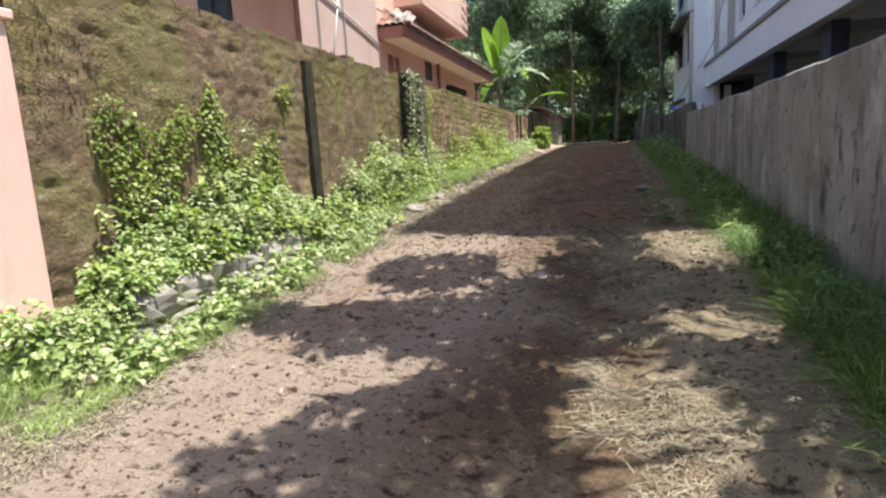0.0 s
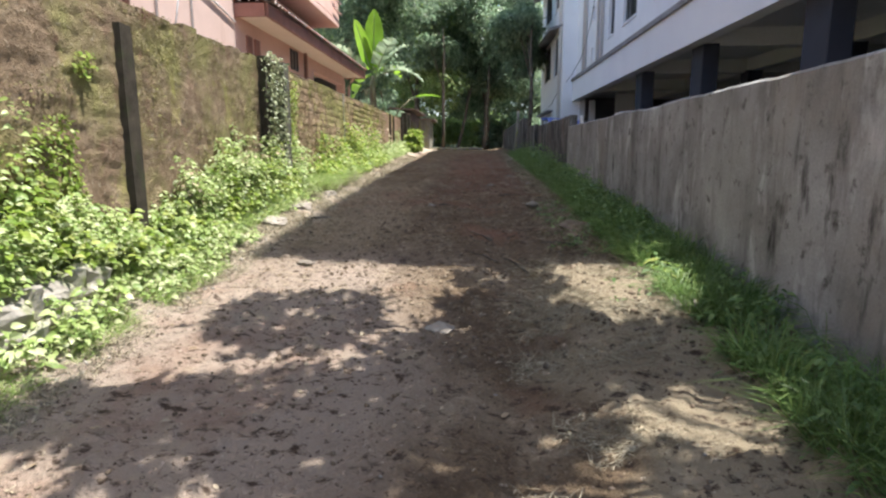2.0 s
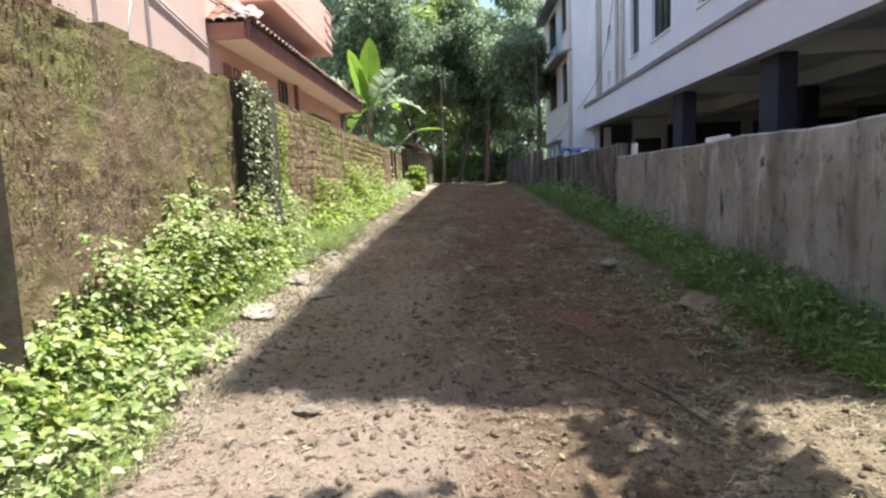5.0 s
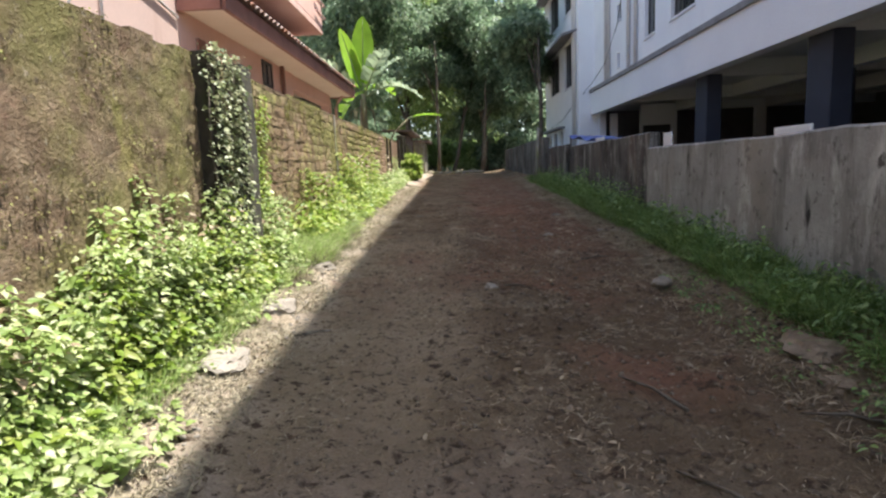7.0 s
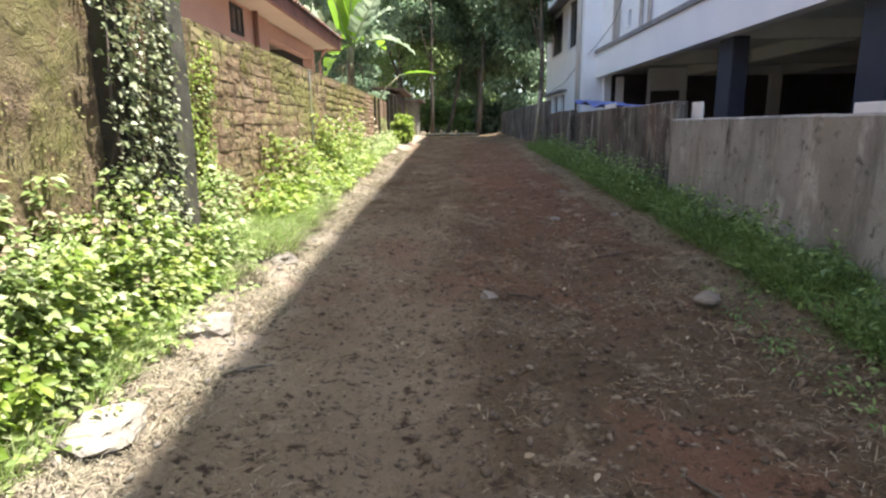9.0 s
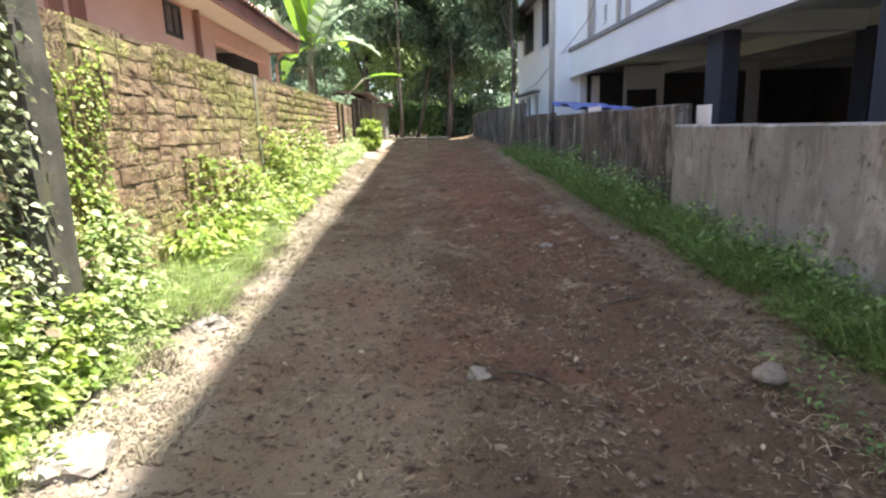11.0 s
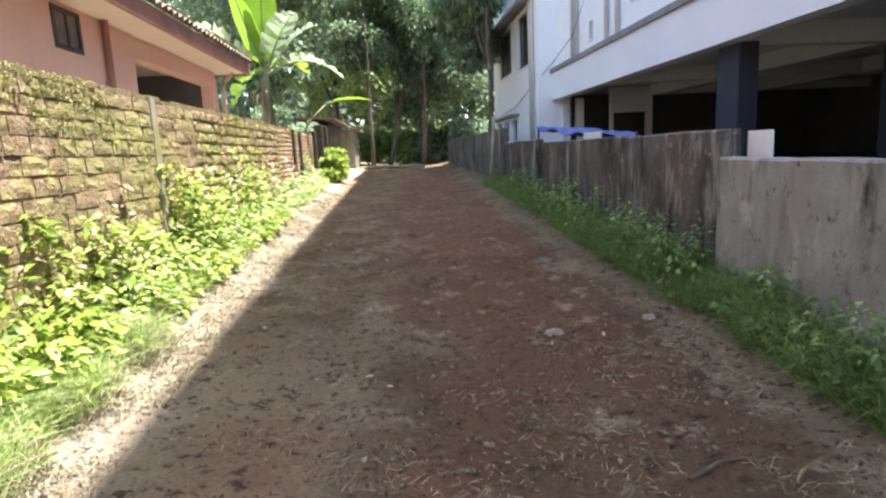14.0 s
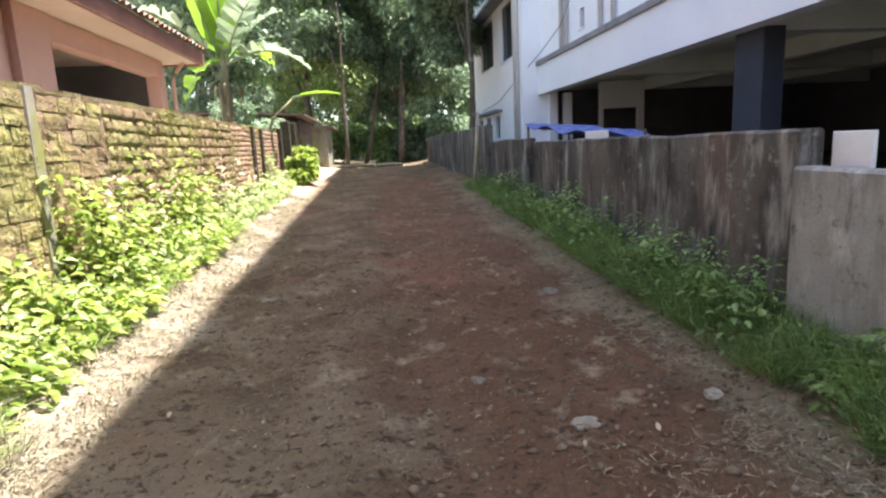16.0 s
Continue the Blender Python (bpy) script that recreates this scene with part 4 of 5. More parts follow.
for x, y, r, h, mt in ((-0.4, 43.5, 1.6, 1.8, M_TREE_LIGHT), (1.6, 43.0, 1.5, 1.7, M_TREE), (-2.8, 44.5, 1.5, 2.0, M_TREE_LIGHT), (3.6, 42.5, 1.8, 2.2, M_TREE), (-5.5, 45.0, 2.0, 2.4, M_TREE), (0.9, 47.0, 2.2, 3.0, M_TREE_LIGHT), (-3.2, 28.2, 0.5, 1.0, M_WEED_LIGHT), (-3.15, 26.6, 0.4, 0.8, M_WEED_LIGHT), (-4.6, 27.5, 1.1, 2.4, M_TREE)):
    bush(x, y, r, h, 3500, 0.16 if y < 30 else 0.25, mt, "leafy green bush beside the lane" if y < 30 else "leafy bush at the far end of the lane")


# ---- banana plant ----
def banana_leaf(parent, root, out, rise, droop, length, width, material, split=False):
    """A long blade on a midrib, its halves raised and its edges torn where split."""
    bm = bmesh.new()
    root, out = Vector(root), Vector(out).normalized()
    side = out.cross(Vector((0, 0, 1))).normalized()
    n = 22
    mids, lefts, rights = [], [], []
    for i in range(n + 1):
        u = i / n
        c = root + out * length * u * (1 - 0.15 * droop * u) + Vector((0, 0, 1)) * length * (rise * u - droop * u * u)
        w = width * (math.sin(math.pi * min(1, 0.06 + u * 0.96)) ** 0.55) * (1 if u > 0.16 else 0.06)
        tear = 0.16 * math.sin(i * 2.4) if split else 0.04 * math.sin(i * 1.3)
        mids.append(bm.verts.new(c))
        lefts.append(bm.verts.new(c + side * w * (1 - abs(tear)) + Vector((0, 0, w * (0.25 + tear)))))
        rights.append(bm.verts.new(c - side * w * (1 - abs(tear)) + Vector((0, 0, w * (0.25 - tear)))))
    for i in range(n):
        if not (split and i % 5 == 4):
            bm.faces.new((mids[i], mids[i + 1], lefts[i + 1], lefts[i]))
        if not (split and i % 6 == 3):
            bm.faces.new((mids[i], rights[i], rights[i + 1], mids[i + 1]))
    blade = part("leaf", bm, material, parent)
    part("midrib", tube([root + out * length * u * (1 - 0.15 * droop * u) + Vector((0, 0, length * (rise * u - droop * u * u) - 0.01)) for u in (0, 0.2, 0.4, 0.6, 0.8, 0.97)], [0.035, 0.03, 0.024, 0.018, 0.012, 0.005], 6), M_BANANA_PALE, blade)


ban = thing("banana_plant", "banana plant with torn broad leaves behind the wall", "banana plant")
bx, by = -4.55, 25.5
bz = float(land(bx, by))
part("stem", tube([(bx, by, bz - 0.1), (bx + 0.02, by, bz + 1.2), (bx + 0.02, by - 0.03, bz + 2.4), (bx + 0.05, by, bz + 3.1)], [0.19, 0.16, 0.13, 0.09], 12), M_BANANA_STEM, ban)
crown_at = (bx + 0.05, by, bz + 2.95)
banana_leaf(ban, crown_at, (0.10, -0.3, 0), 3.6, 0.15, 0.75, 0.42, M_BANANA)
banana_leaf(ban, crown_at, (-0.2, -0.3, 0), 2.4, 0.2, 1.0, 0.36, M_BANANA)
banana_leaf(ban, crown_at, (0.8, -0.6, 0), 1.75, 0.75, 1.45, 0.52, M_BANANA_PALE, True)
banana_leaf(ban, crown_at, (0.9, 0.5, 0), 1.5, 0.7, 1.8, 0.46, M_BANANA_PALE, True)
banana_leaf(ban, crown_at, (1.0, -0.2, 0), 0.65, 0.75, 2.5, 0.46, M_BANANA_PALE, True)
banana_leaf(ban, crown_at, (-0.9, -0.4, 0), 1.25, 0.6, 1.9, 0.46, M_BANANA_PALE, True)
banana_leaf(ban, crown_at, (-0.5, -0.8, 0), 0.5, 1.1, 1.5, 0.36, M_BANANA, True)
banana_leaf(ban, crown_at, (0.6, 0.9, 0), 0.9, 0.8, 2.0, 0.36, M_BANANA, True)
part("sucker_stem", tube([(-3.95, 26.3, 1.2), (-3.85, 26.3, 2.5), (-3.6, 26.3, 3.2), (-3.0, 26.3, 3.75)], [0.07, 0.055, 0.03, 0.02], 8), M_BANANA_STEM, ban)
banana_leaf(ban, (-3.05, 26.3, 3.73), (1, 0.05, 0), 0.25, 0.22, 1.35, 0.17, M_BANANA)
for k in range(7):
    a = k * 0.9 + 0.5
    part("dead_leaf", tube([(bx, by, bz + 2.7), (bx + 0.4 * math.cos(a), by + 0.4 * math.sin(a), bz + 2.5), (bx + 0.5 * math.cos(a), by + 0.5 * math.sin(a), bz + 1.7)], [0.04, 0.035, 0.015], 6), M_BANANA_STEM, ban)

# coconut palm trunk far behind
palm = thing("palm_tree", "tall palm with a slim grey trunk", "palm")
part("trunk", tube([(-7.6, 34, 1.2), (-7.4, 34, 5), (-7.3, 34, 9), (-7.0, 34, 14)], [0.24, 0.18, 0.16, 0.14], 10), M_BARK, palm)
for k in range(12):
    a = k * math.tau / 12
    c, s = math.cos(a), math.sin(a)
    n = 60
    u = np.linspace(0.05, 1, n)
    P = np.stack([-7.0 + 3.2 * u * c, 34 + 3.2 * u * s, 14 + 1.2 * u - 2.4 * u * u], 1)
    sd = np.array([-s, c, 0])
    W = np.concatenate([np.tile(sd, (n, 1)), np.tile(-sd, (n, 1))]) + (0.3 * c, 0.3 * s, -0.5)
    obj("frond", mesh_np("frond", *leaf_arrays(np.concatenate([P, P]), W, np.full(2 * n, 0.8), np.full(2 * n, 0.03))), M_TREE_LIGHT, palm)


# ---- weeds, grass, litter ----
SUNWARD = (0.4, -0.15, 0.9)


def weed_bed(name, centres, heights, leaves, size, material, label, spread=0.14, lift=0.0, slim=0.0, keep_shape=False):
    """Leafy stalks, their leaves in loose whorls turned to the light; slim leaves are longer."""
    ps, ws = [], []
    for (x, y), h in zip(centres, heights):
        if not keep_shape:
            h = h * (1.0 + 0.7 * noise.noise(Vector((x * 0.5, y * 1.1, 7))))
        n = int(leaves * (0.6 + 0.8 * rng.random()) * (0.5 + h))
        u = rng.random(n) ** 0.6
        a = rng.random(n) * math.tau
        r = spread * (0.2 + 0.9 * rng.random(n)) * (1.15 - 0.55 * u)
        bend = rng.normal(0, 0.12, 2) * h
        z0 = float(land(x, y)) + lift * min(1.0, max(0.0, (6.3 - y) / 1.5), max(0.0, (y - 2.8) / 0.3))
        ps.append(np.stack([x + r * np.cos(a) + bend[0] * u * u, y + r * np.sin(a) + bend[1] * u * u, z0 + 0.02 + u * h], 1))
        ws.append(np.stack([np.cos(a), np.sin(a), rng.uniform(-0.35, 0.7, n)], 1))
    P, W = np.concatenate(ps), np.concatenate(ws)
    P[:, 0] = np.where(P[:, 0] < 0, np.maximum(P[:, 0], LX + 0.02), np.minimum(P[:, 0], RX - 0.03))
    ln = size * rng.uniform(0.4, 1.6, len(P))
    me = mesh_np(name, *leaf_arrays(P, W, ln, ln * rng.uniform(0.26 - slim, 0.44 - slim, len(P)), True, 0.35, SUNWARD if centres[0][0] < 0 else (0, 0, 1)))
    return tagged(obj(name, me, material), label, "weeds", kind="stuff")


def strip(n, y0, y1, x0, x1):
    return np.stack([rng.uniform(x0, x1, n), rng.uniform(y0, y1, n)], 1)


def falling(c, low, high, power):
    """Heights that sink from the wall towards the lane."""
    return low + high * rng.random(len(c)) ** power * np.clip((-2.95 - c[:, 0]) / 0.42, 0.12, 1)


c = strip(380, 2.3, 7.5, -3.42, -3.14)
weed_bed("weeds", c, falling(c, 0.10, 0.46, 1.2), 105, 0.042, M_WEED, "thick green weeds at the foot of the mossy wall", 0.14, 0.28)
c = strip(90, 2.3, 7.5, -3.05, -2.8)
weed_bed("low_weeds", c, 0.05 + 0.2 * rng.random(90) ** 1.5, 50, 0.05, M_WEED, "low weeds before the rubble plinth", 0.13)
c = strip(250, 7.0, 11.2, -3.42, -3.18)
weed_bed("weeds", c, falling(c, 0.12, 0.95, 1.2), 92, 0.042, M_WEED, "green weeds along the laterite wall", 0.14)
c = strip(120, 7.4, 10.4, -3.40, -3.16)
weed_bed("bright_weeds", c, falling(c, 0.12, 0.8, 1.2), 70, 0.048, M_WEED_LIGHT, "sunlit yellow-green weeds before the ivy", 0.14)
c = strip(100, 10.6, 13.4, -3.42, -3.08)
weed_bed("weeds", c, 0.05 + 0.24 * rng.random(110) ** 1.5, 55, 0.05, M_WEED, "low pale weeds among the grass", 0.14)
c = strip(90, 6.6, 13.5, -3.16, -2.92)
weed_bed("low_weeds", c, 0.03 + 0.09 * rng.random(90), 30, 0.04, M_WEED, "small pale weeds on the stony edge", 0.12)
c = strip(240, 13.0, 25.5, -3.42, -3.08)
weed_bed("weeds", c, falling(c, 0.12, 0.6, 1.4), 46, 0.07, M_WEED, "weeds along the far end of the wall", 0.14, slim=0.06)
c = strip(230, 11.9, 18.5, -3.4, -3.0)
weed_bed("bright_weeds", c, falling(c, 0.1, 1.1, 1.6), 46, 0.075, M_WEED_LIGHT, "bright yellow-green broad-leaved weeds in the sun", 0.15, slim=0.08)
c = strip(70, 3.0, 7.4, -3.4, -3.05)
weed_bed("bright_weeds", c, falling(c, 0.15, 0.5, 1.5), 50, 0.06, M_WEED_LIGHT, "bright yellow-green young weeds", 0.14, 0.3)
c = strip(16, 2.8, 5.6, -3.43, -3.36)
weed_bed("climbing_weeds", c, 0.3 + 0.6 * rng.random(16), 40, 0.04, M_WEED, "pale creeper climbing the mossy wall", 0.08, 0.3)
c = strip(60, 5.6, 6.3, 1.15, 1.35)
weed_bed("seedling", c[:2], np.full(2, 0.2), 16, 0.10, M_WEED_LIGHT, "pale broad-leaved seedling in a patch of sun", 0.08)
c = strip(30, 12.8, 22.0, -3.42, -3.25)
weed_bed("dry_stalks", c, 0.6 + 0.5 * rng.random(30), 20, 0.06, M_DRYLEAF, "tall withered pale weeds against the wall", 0.1)
c = strip(30, 7.0, 11.0, -3.4, -3.2)
weed_bed("dry_stalks", c, 0.5 + 0.4 * rng.random(30), 18, 0.05, M_DRYLEAF, "withered stalks among the weeds", 0.1)
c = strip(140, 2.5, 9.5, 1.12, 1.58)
weed_bed("low_weeds", c, 0.05 + 0.22 * rng.random(140) ** 1.5, 44, 0.05, M_SHADE_WEED, "low weeds along the plastered wall, coloured for its shade", 0.16, slim=0.1)
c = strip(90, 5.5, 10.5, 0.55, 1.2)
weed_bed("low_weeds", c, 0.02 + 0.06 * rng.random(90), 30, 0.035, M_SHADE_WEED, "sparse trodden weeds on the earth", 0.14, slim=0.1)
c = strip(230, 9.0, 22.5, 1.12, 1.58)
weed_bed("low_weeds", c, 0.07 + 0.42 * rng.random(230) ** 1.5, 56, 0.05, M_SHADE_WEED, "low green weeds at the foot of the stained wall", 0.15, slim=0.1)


def grass_bed(name, n, y0, y1, x0, x1, h, material, label, lay=0.5):
    p = strip(n, y0, y1, x0, x1)
    clumpy = np.array([noise.noise(Vector((x * 2.2, y * 2.2, 5))) for x, y in p]) > -0.12
    p = p[clumpy]
    P = np.column_stack([p, lying(p) - 0.01])
    W = np.column_stack([rng.normal(0, lay, (len(p), 2)), np.ones(len(p))])
    me = mesh_np(name, *blade_arrays(P, W, h * rng.uniform(0.5, 1.5, len(p)), np.full(len(p), 0.0028)))
    return tagged(obj(name, me, material), label, "grass", kind="stuff")


grass_bed("grass", 34000, 2.0, 24.0, -3.42, -3.02, 0.26, M_GRASS, "tufts of green grass among the weeds")
grass_bed("grass", 9000, 10.6, 13.2, -3.40, -2.85, 0.34, M_GRASS, "long pale grass before the coursed wall")
grass_bed("dry_grass", 6000, 10.4, 13.4, -3.35, -2.8, 0.26, M_STRAW, "tall pale dry grass among the green")
grass_bed("grass", 7000, 2.0, 6.6, -2.98, -2.72, 0.12, M_GRASS, "short grass along the rubble plinth", 0.9)
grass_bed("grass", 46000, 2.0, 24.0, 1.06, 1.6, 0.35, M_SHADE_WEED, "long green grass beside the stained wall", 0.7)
grass_bed("dry_grass", 40000, 1.5, 24.0, -3.15, -2.55, 0.10, M_STRAW, "dry straw-coloured grass at the weed edge", 1.3)
grass_bed("dry_grass", 5000, 6.5, 11.5, 0.4, 1.25, 0.10, M_DRYLEAF, "withered grass on the trodden edge", 1.5)


def litter(name, n, y0, y1, x0, x1, length, width, material, label, dense=0.0, wide=0.0):
    p = strip(n, y0, y1, x0, x1)
    keep = np.array([noise.noise(Vector((x * 1.6, y * 1.6, 9))) for x, y in p]) > dense
    p = p[keep]
    P = np.column_stack([p, lying(p) + rng.uniform(0.0, 0.018, len(p))])
    a = rng.random(len(p)) * math.tau
    W = np.column_stack([np.cos(a), np.sin(a), rng.normal(0.08, 0.22, len(p))])
    ln = length * rng.uniform(0.4, 1.6, len(p))
    if wide:
        arr = leaf_arrays(P, W, ln, ln * wide, True, 0.1)
    else:
        arr = blade_arrays(P, W, ln, np.full(len(p), width), 0.1)
    return tagged(obj(name, mesh_np(name, *arr), material), label, "litter", kind="stuff")


litter("straw_litter", 14000, 0.8, 6.9, -0.2, 1.2, 0.10, 0.0016, M_STRAW, "matted dry straw on the earth", -0.05)
litter("straw_litter", 14000, 0.8, 20.0, -2.9, 1.2, 0.06, 0.0015, M_STRAW, "scattered dry straw and stalks on the lane", 0.05)
litter("straw_litter", 16000, 10.5, 21.0, 0.65, 1.2, 0.06, 0.0018, M_STRAW, "pale dry straw along the grass edge", -0.2)
litter("straw_litter", 30000, 1.5, 21.0, -3.15, -2.6, 0.04, 0.0014, M_STRAW, "pale dry straw along the sunny weed edge", -0.2)
litter("straw_litter", 20000, 1.2, 6.8, -0.1, 1.15, 0.075, 0.0016, M_STRAW, "thick mats of pale cut straw", 0.05)
litter("straw_litter", 16000, 5.5, 13.0, -2.4, 1.2, 0.055, 0.0024, M_DRYLEAF, "broken dead stalks trodden into the lane", 0.0)
litter("dry_leaves", 1500, 0.8, 22.0, -2.9, 1.3, 0.04, 0, M_DRYLEAF, "small dry fallen leaves on the earth", -0.1, 0.24)


def scatter_stones(name, n, y0, y1, x0, x1, size, material, label):
    ico = bmesh.new()
    bmesh.ops.create_icosphere(ico, subdivisions=1, radius=1)
    bv = np.array([v.co[:] for v in ico.verts])
    bf = np.array([[v.index for v in f.verts] for f in ico.faces])
    ico.free()
    p = strip(n, y0, y1, x0, x1)
    s = size * rng.uniform(0.3, 1.0, n) ** 1.8
    V = bv[None] * (1 + rng.normal(0, 0.18, (n, len(bv), 1))) * s[:, None, None] * rng.uniform(0.6, 1.2, (n, 1, 3)) * (1, 1, 0.7)
    V += np.column_stack([p, lying(p) + s * 0.15])[:, None]
    F = (bf[None] + np.arange(n)[:, None, None] * len(bv)).reshape(-1, 3)
    return tagged(obj(name, mesh_np(name, V.reshape(-1, 3), F), material), label, "stones", kind="stuff")


scatter_stones("clods", 2400, 4.5, 14, -1.7, 1.2, 0.03, M_CLOD, "larger crumbling clods of dark earth")
scatter_stones("clods", 8000, 0.6, 22, -3.0, 1.3, 0.018, M_CLOD, "crumbled clods of brown earth")
scatter_stones("pebbles", 220, 0.6, 22, -2.9, 1.2, 0.014, M_PALESTONE, "small pale pebbles on the lane")

scatter_stones("crumbs", 1800, 1.5, 22, -3.15, -2.6, 0.026, M_PALESTONE, "pale crumbled rubble along the weed edge")

# moss and small creepers on the coursed stretch
n = 16000
yy, zz = rng.uniform(11.0, 24.0, n), LTOP - 1.5 * rng.random(n) ** 1.6
keep = np.array([noise.noise(Vector((1, a * 1.3, b * 1.6))) for a, b in zip(yy, zz)]) > -0.02
yy, zz = yy[keep], zz[keep]
ln = rng.uniform(0.009, 0.022, len(yy))
P = np.column_stack([np.full(len(yy), LX + 0.005), yy, zz])
tagged(obj("wall_moss", mesh_np("wall_moss", *leaf_arrays(P, np.column_stack([rng.uniform(0.4, 1, len(yy)), rng.normal(0, 0.6, len(yy)), rng.normal(0.2, 0.5, len(yy))]), ln, ln * 0.45)), M_MOSS), "yellow-green moss and tiny creepers on the laterite", "moss", kind="stuff")
n = 9000
yy, zz = rng.uniform(2.8, 11.0, n), LTOP - 2.0 * rng.random(n) ** 1.3
keep = np.array([noise.noise(Vector((4, a * 1.1, b * 1.3))) for a, b in zip(yy, zz)]) > 0.12
yy, zz = yy[keep], zz[keep]
ln = rng.uniform(0.009, 0.022, len(yy))
P = np.column_stack([np.full(len(yy), LX + 0.005), yy, zz])
tagged(obj("wall_moss", mesh_np("wall_moss", *leaf_arrays(P, np.column_stack([rng.uniform(0.4, 1, len(yy)), rng.normal(0, 0.6, len(yy)), rng.normal(0.2, 0.5, len(yy))]), ln, ln * 0.45)), M_MOSS), "olive moss and tiny creepers on the eroded wall", "moss", kind="stuff")

for y0, y1, z0, z1, count, cut, label in ((2.8, 6.0, 0.8, 2.35, 8500, -0.16, "lime-green creeper spread over the near wall"), (10.65, 11.4, 0.9, 2.75, 1500, -0.3, "lime-green moss streak beside the grey post")):
    yy, zz = rng.uniform(y0, y1, count), rng.uniform(z0, z1, count)
    edge = np.minimum(1, 4 * np.minimum((yy - y0) / (y1 - y0), (y1 - yy) / (y1 - y0))) * np.clip(2.2 * (z1 - zz) / (z1 - z0), 0, 1)
    keep = np.array([noise.noise(Vector((7, a * 1.9, b * 1.1))) for a, b in zip(yy, zz)]) > cut + 0.45 * (1 - edge)
    yy, zz = yy[keep], zz[keep]
    ln = rng.uniform(0.015, 0.045, len(yy))
    P = np.column_stack([LX + rng.uniform(0.0, 0.05, len(yy)), yy, zz])
    way = np.column_stack([rng.uniform(0.2, 1, len(yy)), rng.normal(0, 0.6, len(yy)), rng.normal(-0.1, 0.5, len(yy))])
    tagged(obj("wall_creeper", mesh_np("wall_creeper", *leaf_arrays(P, way, ln, ln * 0.45, True, 0.3, SUNWARD)), M_WEED_LIGHT), label, "creeper", kind="stuff")

# ivy on the twin posts
P = np.column_stack([np.full(2100, LX + 0.14) + rng.uniform(-0.05, 0.08, 2100), np.where(rng.random(2100) < 0.55, 9.68, 10.05) + rng.normal(0, 0.11, 2100), rng.uniform(0.9, 2.95, 2100)])
ivy = thing("ivy", "ivy with pale leaves climbing the twin posts", "ivy")
ln = rng.uniform(0.02, 0.055, 2100)
obj("leaves", mesh_np("leaves", *leaf_arrays(P, np.column_stack([rng.uniform(0.3, 1, 2100), rng.normal(0, 0.7, 2100), rng.normal(-0.3, 0.4, 2100)]), ln, ln * 0.42, True)), M_IVY, ivy)
for k in range(6):
    y = 9.58 + 0.11 * k
    part("stem", tube([(LX + 0.12, y, 0.7), (LX + 0.13, y + 0.08, 1.4), (LX + 0.12, y - 0.05, 2.1), (LX + 0.12, y + 0.04, 2.9)], [0.012, 0.011, 0.009, 0.006], 5), M_BARK, ivy)

# loose stones, sticks and the pale sheet seen on the lane
for x, y, s, mt, label in ((-2.0, 6.65, 0.07, M_STONE, "small dark brown stone on the earth"), (-0.62, 5.1, 0.11, M_PALESTONE, "flat pale stone on the earth"),
                           (-1.05, 10.36, 0.085, M_PALESTONE, "pale angular stone on the shaded lane"), (-0.04, 13.21, 0.08, M_PALESTONE, "small pale stone on the lane"),
                           (0.74, 13.33, 0.06, M_PALESTONE, "small pale stone on the lane"), (0.47, 15.56, 0.11, M_STONE, "dark clod of earth at the straw edge"), (-2.07, 15.8, 0.07, M_STONE, "brown stone on the lane"),
                           (-0.48, 13.89, 0.06, M_STONE, "brown stone on the lane"), (0.86, 8.45, 0.22, M_CLOD, "flat slab of rubble by the wall"), (0.74, 8.0, 0.12, M_CLOD, "flat slab of rubble by the wall"),
                           (-2.9, 8.4, 0.19, M_PALESTONE, "pale rubble stone at the weed edge"), (-2.92, 9.6, 0.19, M_PALESTONE, "pale rubble stone at the weed edge"), (-2.92, 11.2, 0.19, M_PALESTONE, "pale rubble stone at the weed edge"),
                           (-2.9, 13.1, 0.10, M_STONE, "brown rubble stone at the weed edge"), (1.17, 5.38, 0.17, M_PALESTONE, "bleached flat stone on the straw")):
    st = part("stone", rough_blob((s, s * 0.75, s * 0.34), x * 3 + y, 3, 0.55), mt)
    st.matrix_basis = pose(x, y, float(land(x, y)) + relief(x, y) + s * 0.08, 0, 0, x * 90)
    tagged(st, label, "stone", "stones on the lane")
husk = part("coconut_husk", rough_blob((0.10, 0.08, 0.065), 4.2, 3, 0.4), M_STONE)
husk.matrix_basis = pose(0.5, 10.08, float(land(0.5, 10.08)) + relief(0.5, 10.08) + 0.03, 8, 0, 40)
tagged(husk, "dry brown coconut husk lying on the earth", "coconut husk")
for x, y, a, ln in ((-0.80, 10.25, -35, 0.3), (-0.30, 7.95, 118, 0.5), (-0.30, 7.0, 125, 0.5), (0.0, 6.7, 110, 0.6), (0.55, 7.6, 160, 0.4), (0.2, 11.4, 20, 0.35), (-2.5, 9.1, 30, 0.3), (0.4, 5.2, 80, 0.6)):
    dx, dy = math.cos(radians(a)) * ln / 2, math.sin(radians(a)) * ln / 2
    z = float(land(x, y)) + 0.03
    tagged(part("stick", tube([(x - dx, y - dy, float(land(x - dx, y - dy)) + 0.02), (x + 0.02, y + 0.03, z), (x + dx, y + dy, float(land(x + dx, y + dy)) + 0.02)], [0.012, 0.010, 0.006], 6), M_BARK), "thin dry stick lying on the earth", "stick", "sticks on the lane")
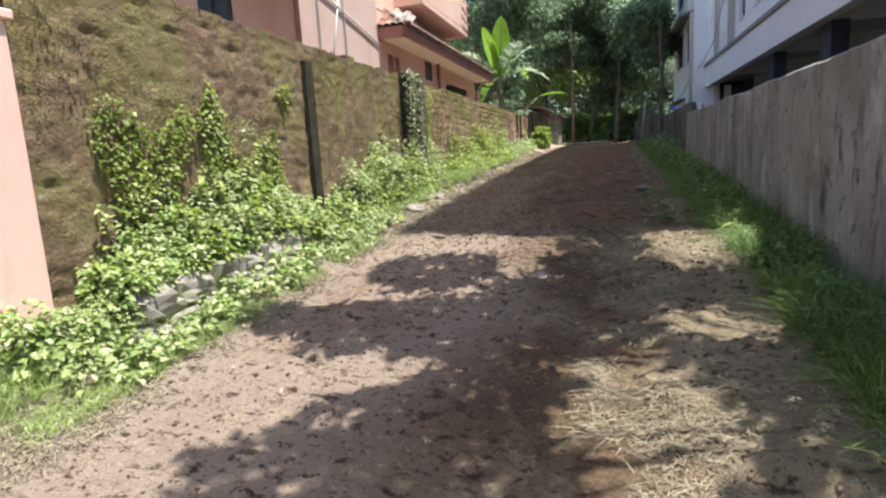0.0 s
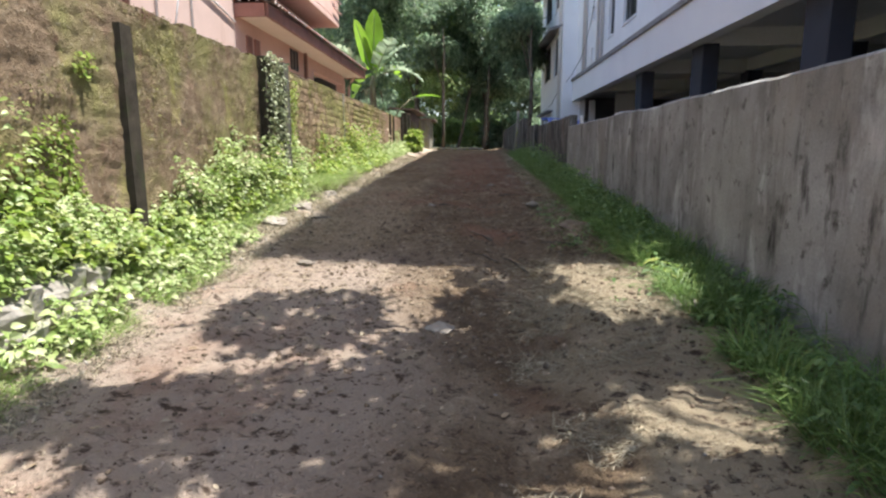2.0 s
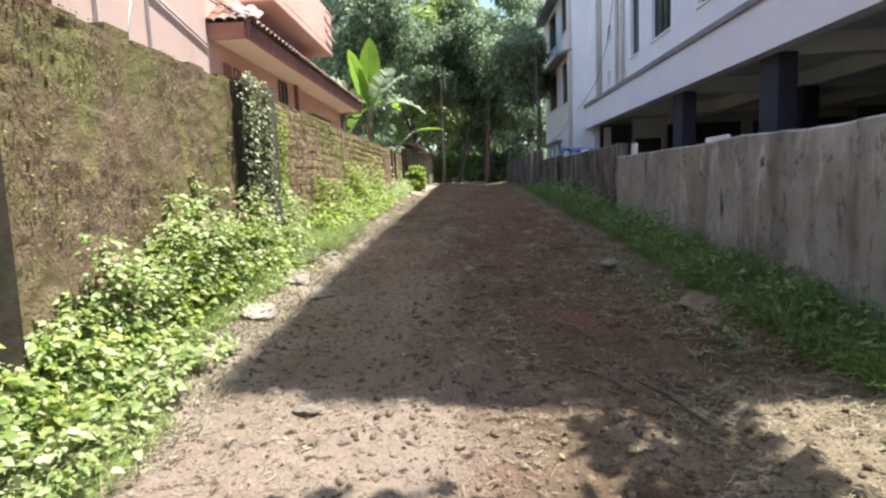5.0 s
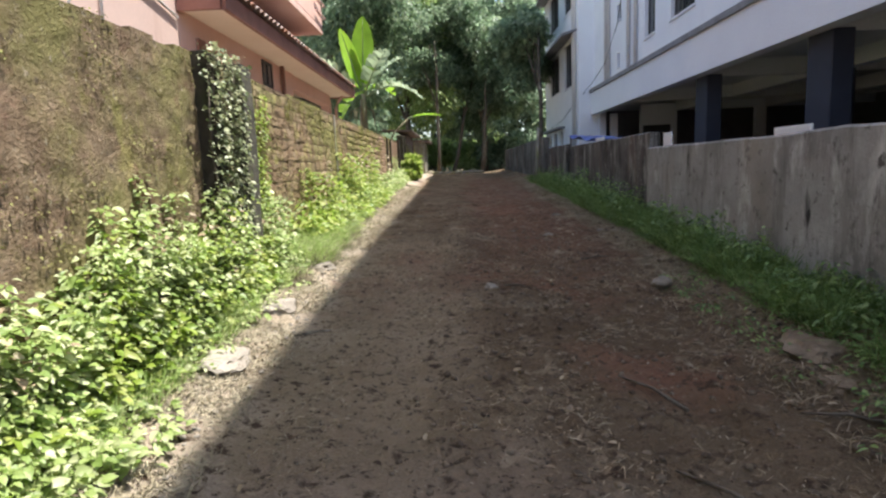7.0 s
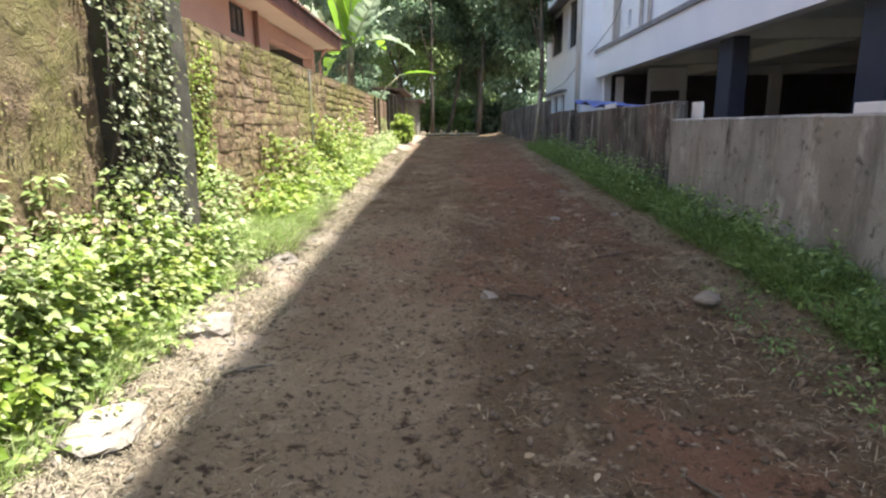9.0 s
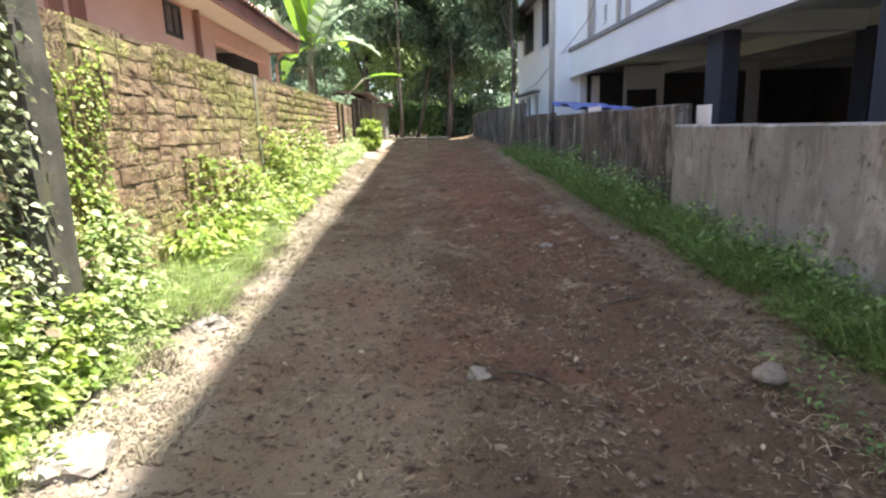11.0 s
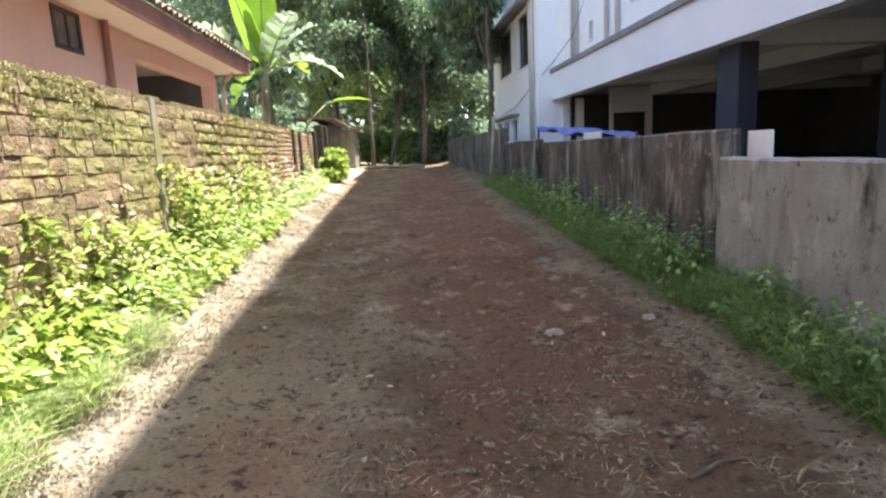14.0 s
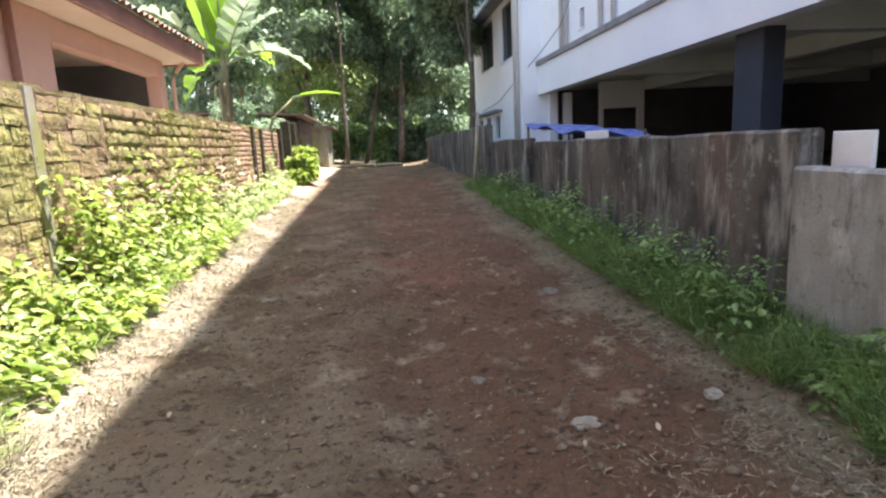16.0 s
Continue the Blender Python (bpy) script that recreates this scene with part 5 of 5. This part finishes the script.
# pale bars stand for the sunlit band of ground across the lane
for x, y, a, ln in ((-1.9, 37.0, 5, 2.2), (-0.4, 36.6, -8, 1.2)):
    dx, dy = math.cos(radians(a)) * ln / 2, math.sin(radians(a)) * ln / 2
    z = float(land(x, y)) + 0.07
    tagged(part("log", tube([(x - dx, y - dy, z), (x, y, z + 0.02), (x + dx, y + dy, z)], [0.09, 0.08, 0.07], 8), M_PALEPOST), "pale bar in place of the sunlit strip at the lane's end", "log", "logs at the lane's end")

# ---- wall blocks ----
def block_mesh(seed, worn, material):
    bm = boxes((-0.06, 0.03, -0.5, 0.5, -0.5, 0.5))
    bmesh.ops.subdivide_edges(bm, edges=[e for e in bm.edges if abs(e.verts[0].co.x - e.verts[1].co.x) < 1e-6 and e.verts[0].co.x > 0], cuts=2, use_grid_fill=True)
    for f in bm.faces:
        f.smooth = False
    for v in bm.verts:
        if v.co.x > 0:
            edge = max(abs(v.co.y), abs(v.co.z)) > 0.4
            v.co.x += 0.9 * worn * noise.noise(v.co * 3.3 + Vector((seed * 5.1, 0, 0))) - (worn * 0.3 if edge else 0)
            v.co.y += 0.02 * noise.noise(v.co * 4 + Vector((0, seed * 2.3, 0)))
            v.co.z += 0.07 * noise.noise(v.co * 3 + Vector((0, 0, seed * 3.7)))
            v.co.y *= 0.985
            v.co.z *= 0.96
    me = bpy.data.meshes.new("block")
    bmesh.ops.recalc_face_normals(bm, faces=bm.faces)
    bm.to_mesh(me)
    bm.free()
    me.materials.append(material)
    return me


blocks = [block_mesh(s, 0.009, M_LATERITE) for s in range(12)]
flat_blocks = [block_mesh(s + 20, 0.008, M_LATERITE) for s in range(12)]
brnd = random.Random(11)
far_v, far_f = [], []


def lay(y0, y1, course, lo, hi, single):
    """Courses of rough laterite blocks, each proud of its mud joints."""
    row, z = 0, LTOP - 0.05 - course
    while z > lo:
        y = y0 - (0.2 if row % 2 else 0.0)
        while y < y1:
            w = brnd.uniform(hi * 0.75, hi * 1.2)
            a, b = max(y, y0), min(y + w, y1)
            if b - a > 0.08 and z + course > float(slope((a + b) / 2)) + 0.05:
                me = brnd.choice(blocks if single else flat_blocks)
                size = Vector((1.0, (b - a) - 0.012, course - 0.010))
                place = Vector((LX - 0.03 + brnd.uniform(-0.006, 0.005), (a + b) / 2, z + course / 2 + brnd.uniform(-0.01, 0.01)))
                if single:
                    o = new("block", me)
                    o.parent = wall_l
                    o.matrix_basis = Matrix.LocRotScale(place, Euler((radians(brnd.uniform(-1.2, 1.2)), 0, 0)), size)
                else:
                    k = sum(len(v) for v in far_v)
                    far_v.append(np.array([v.co[:] for v in me.vertices]) * size[:] + np.array(place[:]))
                    for p in me.polygons:
                        vs = [i + k for i in p.vertices]
                        far_f.extend([vs[0], vs[i], vs[i + 1]] for i in range(1, len(vs) - 1))
            y += w
        row += 1
        z -= course


lay(11.0, 16.2, 0.13, 0.7, 0.29, True)
lay(16.2, 21.0, 0.13, 0.9, 0.27, False)
joined_blocks = obj("blocks", mesh_np("blocks", np.concatenate(far_v), np.array(far_f)), M_LATERITE, wall_l)
tagged(joined_blocks, kind="stuff")
far_v, far_f = [], []
lay(21.0, 25.9, 0.09, 1.1, 0.22, False)
brickwork = obj("bricks", mesh_np("bricks", np.concatenate(far_v), np.array(far_f)), M_BRICK, wall_l, "bare reddish brickwork")
tagged(brickwork, kind="stuff")
